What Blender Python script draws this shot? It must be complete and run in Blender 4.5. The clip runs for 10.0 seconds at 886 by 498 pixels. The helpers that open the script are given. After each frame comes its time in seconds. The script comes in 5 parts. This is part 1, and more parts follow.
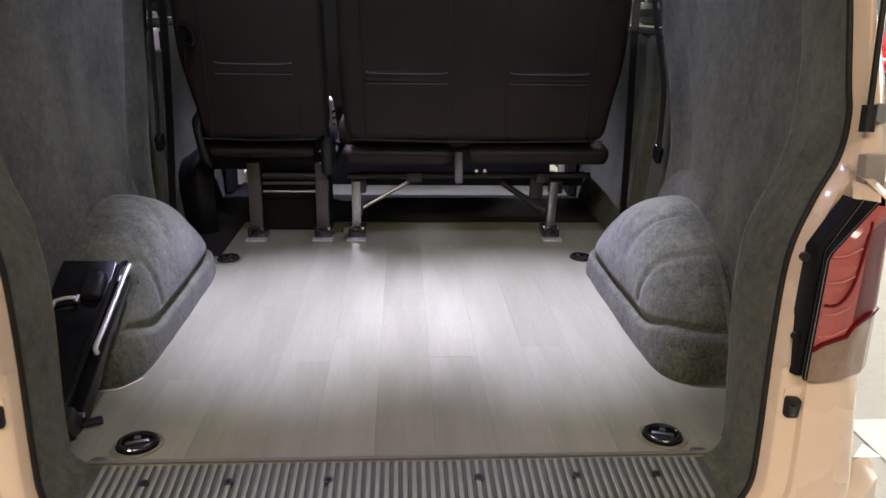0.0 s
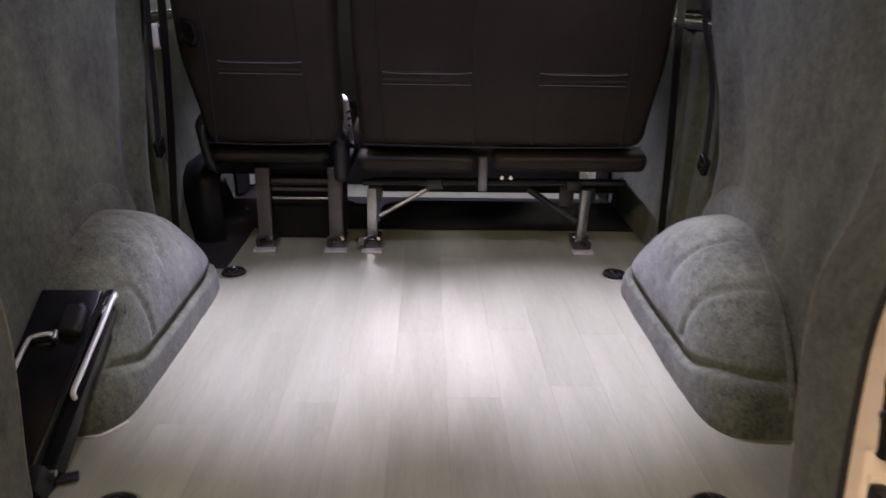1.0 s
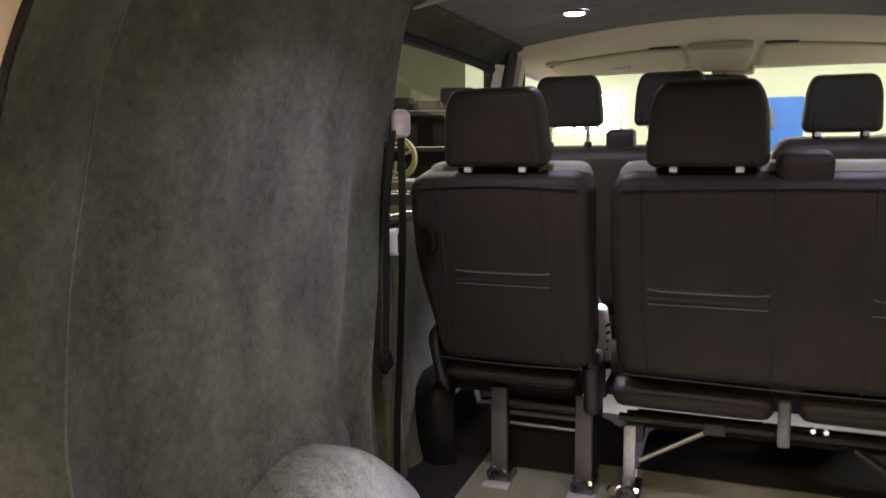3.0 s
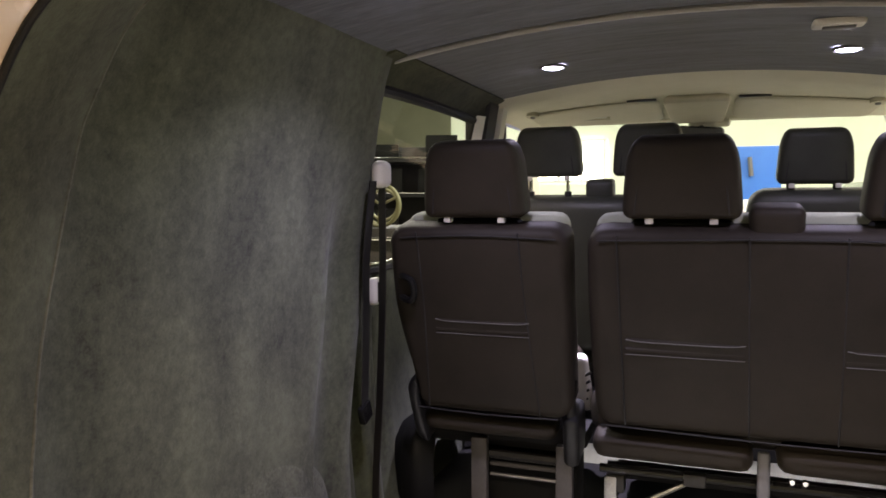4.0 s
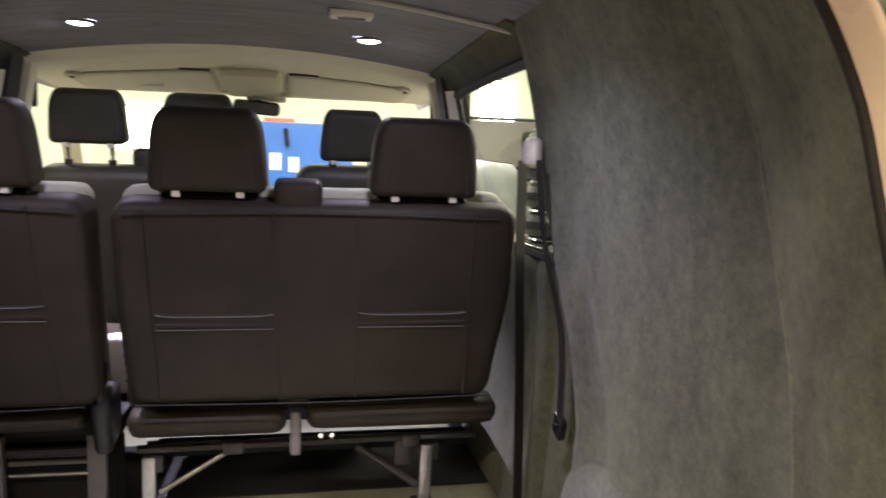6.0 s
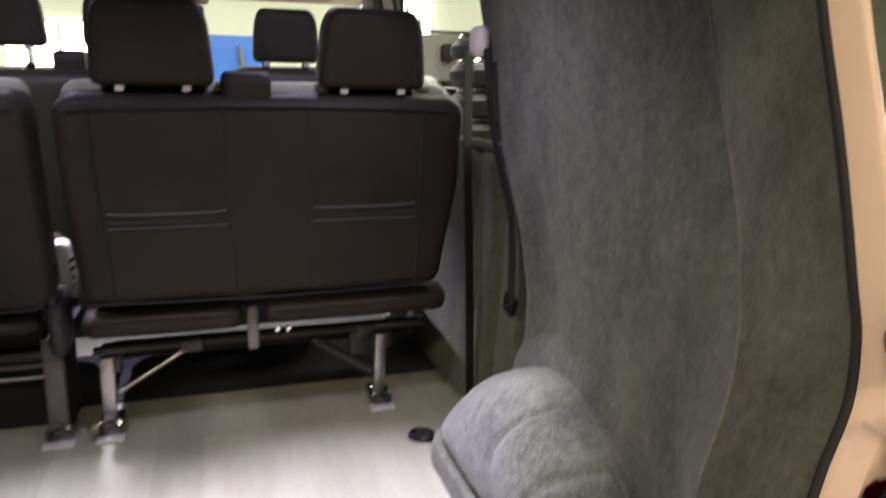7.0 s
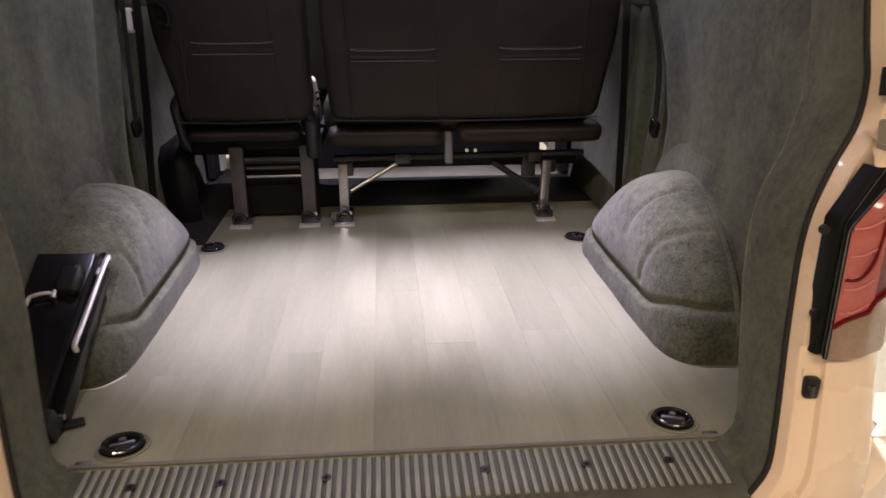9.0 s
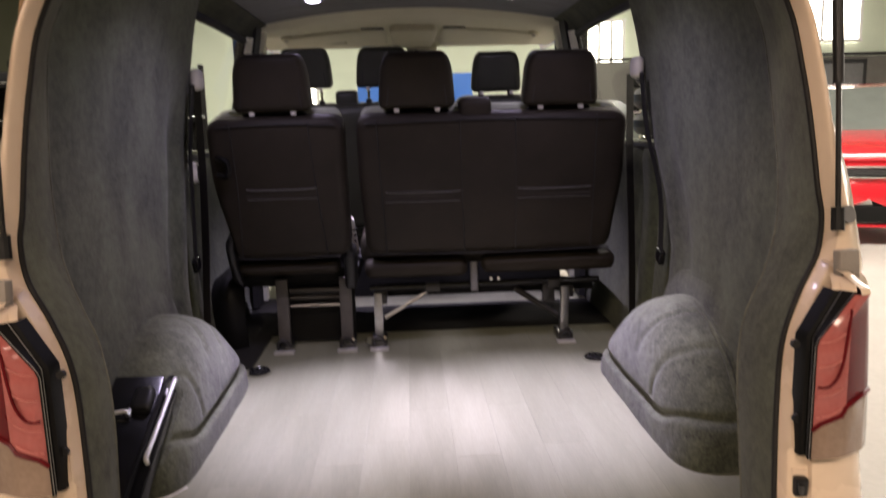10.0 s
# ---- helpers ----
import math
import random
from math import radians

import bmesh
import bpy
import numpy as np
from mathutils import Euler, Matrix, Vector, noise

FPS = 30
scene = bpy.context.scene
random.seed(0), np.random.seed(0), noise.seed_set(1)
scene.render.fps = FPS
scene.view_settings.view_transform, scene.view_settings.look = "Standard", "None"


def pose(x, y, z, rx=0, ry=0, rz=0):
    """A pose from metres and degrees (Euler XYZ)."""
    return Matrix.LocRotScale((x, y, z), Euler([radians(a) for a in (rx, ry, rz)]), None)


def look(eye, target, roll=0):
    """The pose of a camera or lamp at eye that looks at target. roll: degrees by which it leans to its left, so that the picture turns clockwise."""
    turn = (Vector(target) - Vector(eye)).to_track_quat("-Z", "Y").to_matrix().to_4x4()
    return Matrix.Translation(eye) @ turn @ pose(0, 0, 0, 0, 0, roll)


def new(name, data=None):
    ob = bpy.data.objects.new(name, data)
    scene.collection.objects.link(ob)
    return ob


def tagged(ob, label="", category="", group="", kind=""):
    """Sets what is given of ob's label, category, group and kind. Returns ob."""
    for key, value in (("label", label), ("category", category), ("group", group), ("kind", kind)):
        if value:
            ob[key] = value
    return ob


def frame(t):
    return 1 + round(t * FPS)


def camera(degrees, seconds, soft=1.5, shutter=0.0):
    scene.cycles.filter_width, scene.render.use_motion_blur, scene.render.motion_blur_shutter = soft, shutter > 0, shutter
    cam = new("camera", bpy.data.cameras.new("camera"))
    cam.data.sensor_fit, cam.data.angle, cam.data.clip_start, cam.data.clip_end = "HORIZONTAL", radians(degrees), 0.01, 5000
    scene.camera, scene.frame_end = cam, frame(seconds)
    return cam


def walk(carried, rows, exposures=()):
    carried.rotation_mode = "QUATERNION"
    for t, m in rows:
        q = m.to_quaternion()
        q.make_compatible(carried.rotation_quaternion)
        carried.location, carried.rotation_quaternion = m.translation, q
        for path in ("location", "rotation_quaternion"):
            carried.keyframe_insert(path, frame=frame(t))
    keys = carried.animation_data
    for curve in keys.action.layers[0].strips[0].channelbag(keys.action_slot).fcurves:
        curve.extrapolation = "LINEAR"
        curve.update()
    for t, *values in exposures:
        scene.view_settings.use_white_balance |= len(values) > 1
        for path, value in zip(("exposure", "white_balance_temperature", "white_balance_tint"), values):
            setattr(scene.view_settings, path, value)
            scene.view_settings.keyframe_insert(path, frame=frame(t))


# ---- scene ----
cam = camera(62.3, 10.0, shutter=0.5)
PATH = [
    (0, (-0.007, -1.125, 1.414), (0.106, 0.772, 0.789), 1.0),
    (0.5, (0.03, -1.043, 1.421), (0.117, 0.85, 0.782), 1.1),
    (1, (0.01, -0.903, 1.452), (0.059, 0.98, 0.78), 1.0),
    (1.5, (-0.011, -0.729, 1.469), (-0.093, 1.178, 0.873), -0.2),
    (2, (-0.028, -0.6, 1.515), (-0.319, 1.317, 1.026), -0.5),
    (2.5, (0.005, -0.489, 1.527), (-0.543, 1.399, 1.156), -0.2),
    (3, (0.036, -0.436, 1.548), (-0.67, 1.416, 1.282), -0.6),
    (4.3, (0.074, -0.443, 1.57), (-0.559, 1.449, 1.439), -0.6),
    (4.5, (0.097, -0.449, 1.575), (-0.42, 1.478, 1.434), -0.2),
    (5, (0.147, -0.441, 1.574), (-0.034, 1.545, 1.412), 0.6),
    (5.5, (0.192, -0.432, 1.57), (0.323, 1.556, 1.39), 1.3),
    (5.7, (0.212, -0.427, 1.571), (0.451, 1.549, 1.379), 1.5),
    (6.8, (0.161, -0.439, 1.519), (0.765, 1.436, 1.174), 1.2),
    (7, (0.116, -0.474, 1.5), (0.708, 1.389, 1.079), 0.7),
    (7.5, (0.024, -0.572, 1.449), (0.367, 1.304, 0.847), 0.1),
    (8, (-0.009, -0.744, 1.383), (0.169, 1.137, 0.728), 0.7),
    (8.5, (0.007, -0.893, 1.386), (0.126, 0.98, 0.693), 0.2),
    (9, (-0.025, -1.053, 1.389), (0.127, 0.826, 0.721), -0.1),
    (9.5, (-0.069, -1.232, 1.408), (0.091, 0.69, 0.879), -0.2),
    (10, (-0.037, -1.273, 1.448), (0.049, 0.697, 1.111), -1.6),
]
walk(cam, [(t, look(eye, target, roll)) for t, eye, target, roll in PATH],
     exposures=[(0.0, 0.04, 6650, 13), (1.0, 0.05, 6900, 14), (1.5, 0.07, 7250, 15), (2.0, 0.16, 7600, 16), (2.5, 0.46, 7700, 14), (3.0, 0.62, 7550, 13), (4.5, 0.82, 7380, 10), (5.5, 0.97, 7750, 9), (6.2, 0.85, 7400, 12), (7.0, 0.53, 7150, 14), (7.5, 0.36, 7050, 14), (8.0, 0.28, 7250, 15), (8.5, 0.19, 7600, 15), (9.0, 0.09, 7600, 17), (9.5, 0.08, 7350, 18), (10.0, 0.04, 7300, 19)])


# ---- light ----
def lamp(name, kind, place, energy, colour, size=1.0, size_y=None, target=None):
    data = bpy.data.lights.new(name, kind)
    data.energy, data.color = energy, colour
    if kind == "AREA":
        data.size = size
        data.shape = "RECTANGLE" if size_y else "DISK"
        if size_y:
            data.size_y = size_y
    ob = new(name, data)
    ob.matrix_basis = look(place, target or (place[0], place[1] + 0.001, place[2] - 1))
    return ob


LED = (0.66, 0.642, 1.0)
HALL = (1.0, 0.86, 0.74)
FRONT_HALL = (0.94, 0.97, 0.95)
CEILING_LAMPS = [(-0.43, 0.90), (0.43, 0.90), (-0.40, 1.84), (0.41, 1.84)]
world = bpy.data.worlds.new("world")
world.use_nodes = True
world.node_tree.nodes["Background"].inputs[0].default_value = (0.75, 0.8, 0.9, 1)
world.node_tree.nodes["Background"].inputs[1].default_value = 0.01
scene.world = world


def roof_z(x):
    return 1.98 - 0.07 * (x / 0.72) ** 2


for lx, ly in CEILING_LAMPS:
    rear = ly < 1
    # a bright core and the wide spill of each downlight
    for power, wide in ((280.0, 51.5), (19.0, 138)) if rear else ((165.0, 62), (7.0, 160)):
        led = lamp("ceiling_led", "SPOT", (lx, ly, roof_z(lx) - 0.030), power, LED, target=(0.04 + 0.78 * lx if rear and wide < 60 else 0.95 * lx, ly - (0.05 if rear else 0.0), 0.58))
        led.data.spot_size, led.data.spot_blend, led.data.shadow_soft_size = radians(wide), 1.0, 0.008
# unseen hall lamps, added and powered to brighten the van and the hall
for hx in (-4.0, 0.6, 5.2):
    for hy, power in ((-4.6, {-4.0: 325.0, 0.6: 172.0, 5.2: 58.0}[hx]), (4.6, 400.0 if hx > 5 else 205.0), (11.0, 150.0)):
        lamp("assumed_hall_light", "AREA", (hx, hy, 4.55), power, HALL if hy < 0 else FRONT_HALL, 3.2, 0.5)


# ---- materials ----
def material(name):
    m = bpy.data.materials.new(name)
    m.use_nodes = True
    t = m.node_tree
    return m, t, t.nodes["Principled BSDF"], t.links.new


def surface(name, low, high, scale=8.0, rough=0.6, bump=0.1, fine=120.0, metal=0.0, stretch=(1, 1, 1), depth=0.004,
            rough_var=0.08, fine_mix=0.35, coat=0.0, piece=0.0, sheen=0.0, spec=0.5):
    """Two scales of variation in colour, roughness and relief, in metres on the object."""
    m, t, b, link = material(name)
    co = t.nodes.new("ShaderNodeTexCoord")
    mp = t.nodes.new("ShaderNodeMapping")
    mp.inputs["Scale"].default_value = stretch
    link(co.outputs["Object"], mp.inputs["Vector"])
    n1 = t.nodes.new("ShaderNodeTexNoise")
    n1.inputs["Scale"].default_value, n1.inputs["Detail"].default_value = scale, 5
    n1.inputs["Roughness"].default_value = 0.6
    n2 = t.nodes.new("ShaderNodeTexNoise")
    n2.inputs["Scale"].default_value, n2.inputs["Detail"].default_value = fine, 3
    link(mp.outputs[0], n1.inputs["Vector"])
    link(mp.outputs[0], n2.inputs["Vector"])
    mix = t.nodes.new("ShaderNodeMix")
    mix.inputs[0].default_value = fine_mix
    link(n1.outputs[0], mix.inputs[2])
    link(n2.outputs[0], mix.inputs[3])
    value = mix.outputs[0]
    if piece:
        info = t.nodes.new("ShaderNodeObjectInfo")
        ma = t.nodes.new("ShaderNodeMath")
        ma.operation = "MULTIPLY_ADD"
        ma.inputs[1].default_value = piece
        link(info.outputs["Random"], ma.inputs[0])
        link(value, ma.inputs[2])
        sub = t.nodes.new("ShaderNodeMath")
        sub.operation = "SUBTRACT"
        sub.inputs[1].default_value = piece / 2
        link(ma.outputs[0], sub.inputs[0])
        value = sub.outputs[0]
    ramp = t.nodes.new("ShaderNodeValToRGB")
    ramp.color_ramp.elements[0].position, ramp.color_ramp.elements[1].position = 0.3, 0.7
    ramp.color_ramp.elements[0].color, ramp.color_ramp.elements[1].color = (*low, 1), (*high, 1)
    link(value, ramp.inputs[0])
    link(ramp.outputs[0], b.inputs["Base Color"])
    mr = t.nodes.new("ShaderNodeMapRange")
    mr.inputs[3].default_value, mr.inputs[4].default_value = max(0.02, rough - rough_var), min(1, rough + rough_var)
    link(n1.outputs[0], mr.inputs[0])
    link(mr.outputs[0], b.inputs["Roughness"])
    b.inputs["Metallic"].default_value = metal
    b.inputs["Coat Weight"].default_value = coat
    b.inputs["Specular IOR Level"].default_value = spec
    b.inputs["Sheen Weight"].default_value = sheen
    b.inputs["Sheen Roughness"].default_value = 0.6
    if bump:
        bp = t.nodes.new("ShaderNodeBump")
        bp.inputs["Strength"].default_value, bp.inputs["Distance"].default_value = bump, depth
        link(value if not piece else mix.outputs[0], bp.inputs["Height"])
        link(bp.outputs[0], b.inputs["Normal"])
    return m


def glow(name, colour, strength):
    m, t, b, link = material(name)
    e = t.nodes.new("ShaderNodeEmission")
    e.inputs[0].default_value, e.inputs[1].default_value = (*colour, 1), strength
    link(e.outputs[0], t.nodes["Material Output"].inputs[0])
    return m


def pane_glass(name, tint):
    m, t, b, link = material(name)
    tr, gl, mx = (t.nodes.new("ShaderNode" + k) for k in ("BsdfTransparent", "BsdfGlossy", "MixShader"))
    tr.inputs[0].default_value = (*tint, 1)
    gl.inputs["Roughness"].default_value = 0.02
    mx.inputs[0].default_value = 0.07
    link(tr.outputs[0], mx.inputs[1])
    link(gl.outputs[0], mx.inputs[2])
    link(mx.outputs[0], t.nodes["Material Output"].inputs[0])
    return m


def felt(name, low, high, sheen=0.22, fibre=0.15):
    """Needle-felt carpet: cloudy wear, clumps and loose fibres."""
    m, t, b, link = material(name)
    co = t.nodes.new("ShaderNodeTexCoord")
    total = None
    for scale, detail, rough, weight in ((4.0, 4, 0.6, 0.36), (46.0, 5, 0.75, 0.36), (240.0 if fibre < 0.2 else 170.0, 3, 0.7, fibre)):
        n = t.nodes.new("ShaderNodeTexNoise")
        n.inputs["Scale"].default_value, n.inputs["Detail"].default_value, n.inputs["Roughness"].default_value = scale, detail, rough
        link(co.outputs["Object"], n.inputs["Vector"])
        ma = t.nodes.new("ShaderNodeMath")
        ma.operation = "MULTIPLY_ADD"
        ma.inputs[1].default_value = weight
        ma.inputs[2].default_value = 0.0
        link(n.outputs[0], ma.inputs[0])
        if total is not None:
            link(total, ma.inputs[2])
        total = ma.outputs[0]
    mp = t.nodes.new("ShaderNodeMapping")
    mp.inputs["Scale"].default_value = (1.0, 1.0, 0.42)
    link(co.outputs["Object"], mp.inputs["Vector"])
    brushed = t.nodes.new("ShaderNodeTexNoise")
    brushed.inputs["Scale"].default_value, brushed.inputs["Detail"].default_value = 9.0, 4
    link(mp.outputs[0], brushed.inputs["Vector"])
    ma = t.nodes.new("ShaderNodeMath")
    ma.operation = "MULTIPLY_ADD"
    ma.inputs[1].default_value = 0.24
    link(brushed.outputs[0], ma.inputs[0])
    link(total, ma.inputs[2])
    total = ma.outputs[0]
    ramp = t.nodes.new("ShaderNodeValToRGB")
    ramp.color_ramp.elements[0].position, ramp.color_ramp.elements[1].position = 0.41 + 0.5 * (fibre - 0.15), 0.71 + 0.5 * (fibre - 0.15)
    ramp.color_ramp.elements[0].color, ramp.color_ramp.elements[1].color = (*low, 1), (*high, 1)
    link(total, ramp.inputs[0])
    link(ramp.outputs[0], b.inputs["Base Color"])
    bp = t.nodes.new("ShaderNodeBump")
    bp.inputs["Strength"].default_value, bp.inputs["Distance"].default_value = 0.55, 0.007
    link(total, bp.inputs["Height"])
    link(bp.outputs[0], b.inputs["Normal"])
    b.inputs["Roughness"].default_value = 0.97
    b.inputs["Specular IOR Level"].default_value = 0.1
    b.inputs["Sheen Weight"].default_value = sheen
    b.inputs["Sheen Roughness"].default_value = 0.6
    return m


CARPET = felt("carpet", (0.0178, 0.0198, 0.0128), (0.117, 0.131, 0.085), 0.14)
SIDE_CLOTH = felt("side_cloth", (0.020, 0.0225, 0.0125), (0.090, 0.099, 0.053), 0.08)
# paler felt that carries the highlight along the carpet's fold
FOLD_HIGHLIGHT = felt("fold_highlight", (0.05, 0.051, 0.040), (0.19, 0.193, 0.155), 0.2)
ARCH_CARPET = felt("arch_carpet", (0.0170, 0.0186, 0.0128), (0.135, 0.147, 0.101), 0.14, 0.34)
ROOF_CLOTH = surface("roof_cloth", (0.026, 0.032, 0.045), (0.128, 0.142, 0.18), 9.0, 0.95, 0.6, 60.0, stretch=(0.35, 3.0, 3.0), depth=0.004, sheen=0.2, spec=0.15)
LEATHER = surface("leatherette", (0.0156, 0.0124, 0.0090), (0.0318, 0.0256, 0.0187), 6.0, 0.60, 0.35, 700.0, depth=0.0008, fine_mix=0.4, rough_var=0.06, spec=0.19)
CAB_LEATHER = surface("cab_leatherette", (0.028, 0.030, 0.023), (0.052, 0.055, 0.043), 6.0, 0.5, 0.35, 700.0, depth=0.0008, fine_mix=0.4, rough_var=0.06, spec=0.35)
THREAD = surface("stitch_thread", (0.075, 0.072, 0.068), (0.14, 0.133, 0.126), 300.0, 0.7, 0.2, 900.0)
SEAM = surface("seam_shadow", (0.008, 0.008, 0.008), (0.014, 0.013, 0.013), 40.0, 0.7, 0.1)
BELT = surface("belt_webbing", (0.014, 0.0125, 0.011), (0.028, 0.025, 0.022), 40.0, 0.75, 0.2, 500.0, spec=0.2)
PLASTIC = surface("black_plastic", (0.008, 0.008, 0.008), (0.016, 0.016, 0.016), 30.0, 0.42, 0.2, 500.0, depth=0.0006, spec=0.35)
GLOSS_BLACK = surface("gloss_black", (0.008, 0.008, 0.009), (0.014, 0.014, 0.015), 12.0, 0.16, 0.02, 200.0, coat=0.5)
RUBBER = surface("rubber_seal", (0.008, 0.008, 0.008), (0.018, 0.017, 0.016), 25.0, 0.65, 0.15, 200.0, spec=0.3)
GREY_PLASTIC = surface("grey_plastic", (0.1, 0.1, 0.1), (0.15, 0.15, 0.148), 20.0, 0.5, 0.2, 400.0, depth=0.0006)
PAD_GREY = surface("taupe_rubber", (0.22, 0.195, 0.17), (0.28, 0.25, 0.215), 20.0, 0.6, 0.1, 300.0)
PALE_PLASTIC = surface("pale_plastic", (0.55, 0.53, 0.47), (0.66, 0.64, 0.57), 20.0, 0.45, 0.1, 300.0)
STEEL = surface("steel", (0.3, 0.3, 0.3), (0.5, 0.5, 0.49), 30.0, 0.32, 0.1, 200.0, metal=1.0)
DARK_STEEL = surface("painted_steel", (0.014, 0.0135, 0.013), (0.032, 0.030, 0.028), 22.0, 0.32, 0.15, 200.0, metal=0.3)
LEG_GREY = surface("grey_painted_leg", (0.050, 0.045, 0.041), (0.082, 0.075, 0.068), 18.0, 0.45, 0.1, 200.0)
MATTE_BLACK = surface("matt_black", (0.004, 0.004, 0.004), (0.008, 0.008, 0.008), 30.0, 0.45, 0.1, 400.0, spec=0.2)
CHROME = surface("chrome", (0.75, 0.75, 0.73), (0.85, 0.85, 0.84), 30.0, 0.12, 0.02, 100.0, metal=1.0, rough_var=0.04)
BRIGHT_TUBE = surface("polished_tube", (0.78, 0.78, 0.75), (0.88, 0.88, 0.85), 30.0, 0.3, 0.02, 100.0, metal=0.7, rough_var=0.05)
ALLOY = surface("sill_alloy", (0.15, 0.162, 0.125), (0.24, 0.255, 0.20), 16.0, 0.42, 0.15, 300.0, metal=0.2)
# shade between the sill ribs is put into this darker copy of the alloy
SILL_SHADE = surface("shaded_sill_valley", (0.052, 0.056, 0.043), (0.092, 0.098, 0.077), 20.0, 0.5, 0.15, 300.0, metal=0.2)
VINYL = surface("wood_vinyl", (0.158, 0.161, 0.109), (0.240, 0.244, 0.173), 3.4, 0.45, 0.12, 46.0, stretch=(6.0, 0.55, 1.0), depth=0.0005, piece=0.15, fine_mix=0.30)
PAINT = surface("cream_paint", (0.74, 0.585, 0.435), (0.79, 0.63, 0.475), 3.0, 0.28, 0.02, 60.0, coat=0.6)
LENS_RED = surface("red_lens", (0.085, 0.004, 0.007), (0.14, 0.007, 0.010), 10.0, 0.3, 0.0, spec=0.15)
LENS_PINK = surface("pale_red_lens", (0.34, 0.088, 0.08), (0.44, 0.125, 0.112), 10.0, 0.14, 0.0, coat=0.15, spec=0.35)
LENS_RIB = surface("pale_lens_rib", (0.5, 0.16, 0.14), (0.6, 0.2, 0.18), 20.0, 0.2, 0.0)
LENS_CLEAR = surface("clear_lens", (0.5, 0.4, 0.33), (0.6, 0.5, 0.42), 10.0, 0.12, 0.0, coat=0.15, spec=0.35)
VISOR = surface("beige_vinyl", (0.58, 0.56, 0.44), (0.66, 0.635, 0.51), 14.0, 0.7, 0.2, 300.0, depth=0.001)
WINDOW_TRIM = surface("pale_grey_trim", (0.34, 0.335, 0.31), (0.42, 0.415, 0.385), 16.0, 0.5, 0.1, 300.0)
CREAM_LINER = surface("cream_headliner", (0.74, 0.725, 0.59), (0.82, 0.805, 0.67), 12.0, 0.85, 0.3, 300.0, depth=0.001)
# the glass's pale reflection is put into a grey-green base colour
CAR_GLASS_SHEEN = surface("car_glass_sheen", (0.12, 0.135, 0.12), (0.16, 0.178, 0.16), 3.0, 0.12, 0.0)
GLASS = pane_glass("clear_glass", (0.92, 0.95, 0.92))
DIFFUSER = glow("led_diffuser", LED, 50.0)
WINDOW_GLOW = glow("daylight_pane", (1.0, 1.0, 0.92), 9.0)
TUBE_GLOW = glow("assumed_tube_light", HALL, 6.0)
CONCRETE = surface("hall_floor", (0.36, 0.34, 0.30), (0.48, 0.455, 0.41), 1.2, 0.45, 0.1, 30.0)
WHITE_TILE = surface("white_tile", (0.7, 0.7, 0.7), (0.8, 0.8, 0.79), 5.0, 0.35, 0.05, 60.0)
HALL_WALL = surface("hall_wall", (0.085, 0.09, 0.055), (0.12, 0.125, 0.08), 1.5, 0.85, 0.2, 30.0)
DARK_CLAD = surface("dark_cladding", (0.10, 0.094, 0.083), (0.17, 0.16, 0.142), 2.0, 0.6, 0.1, 40.0)
BLUE = surface("blue_paint", (0.016, 0.115, 0.45), (0.027, 0.155, 0.53), 3.0, 0.4, 0.05, 60.0)
RED = surface("red_paint", (0.55, 0.012, 0.02), (0.62, 0.02, 0.03), 3.0, 0.2, 0.0, coat=0.8)
ORANGE = surface("orange_plastic", (0.6, 0.16, 0.08), (0.7, 0.2, 0.1), 8.0, 0.5, 0.05)
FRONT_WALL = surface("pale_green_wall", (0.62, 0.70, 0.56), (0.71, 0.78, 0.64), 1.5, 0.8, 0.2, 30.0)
# lamp light on the seat-back tops is put into this pale grey
LIT_SHOULDER = surface("lit_seat_top_cloth", (0.33, 0.35, 0.265), (0.43, 0.45, 0.35), 20.0, 0.8, 0.3, 400.0, depth=0.001)
ZINC = surface("zinc_plate", (0.50, 0.50, 0.485), (0.66, 0.66, 0.64), 40.0, 0.42, 0.1, 200.0, metal=0.5)
TABLE_BLACK = surface("table_laminate", (0.004, 0.004, 0.004), (0.007, 0.007, 0.007), 30.0, 0.22, 0.05, 400.0, spec=0.25)
LENS_SMOKE = surface("smoky_lens", (0.22, 0.15, 0.108), (0.30, 0.215, 0.16), 14.0, 0.12, 0.0, coat=0.15, spec=0.35)
DULL_BLACK = surface("dull_black", (0.006, 0.006, 0.0055), (0.013, 0.0125, 0.012), 14.0, 0.75, 0.3, 300.0, depth=0.001, spec=0.25)
DARK_CARD = surface("dark_card", (0.003, 0.003, 0.003), (0.007, 0.007, 0.006), 10.0, 0.95, 0.1, spec=0.06)
HOSE = surface("olive_yellow_rubber", (0.115, 0.115, 0.052), (0.17, 0.17, 0.082), 8.0, 0.5, 0.05)
YELLOW = surface("dull_yellow", (0.26, 0.25, 0.14), (0.36, 0.345, 0.21), 8.0, 0.5, 0.05)


# ---- mesh tools ----
def node(name, place, label="", category="", group="", kind=""):
    ob = new(name)
    ob.empty_display_size = 0.1
    ob.matrix_basis = place if isinstance(place, Matrix) else Matrix.Translation(place)
    return tagged(ob, label, category, group, kind)


def world_of(ob):
    m = ob.matrix_basis.copy()
    while ob.parent:
        ob = ob.parent
        m = ob.matrix_basis @ m
    return m


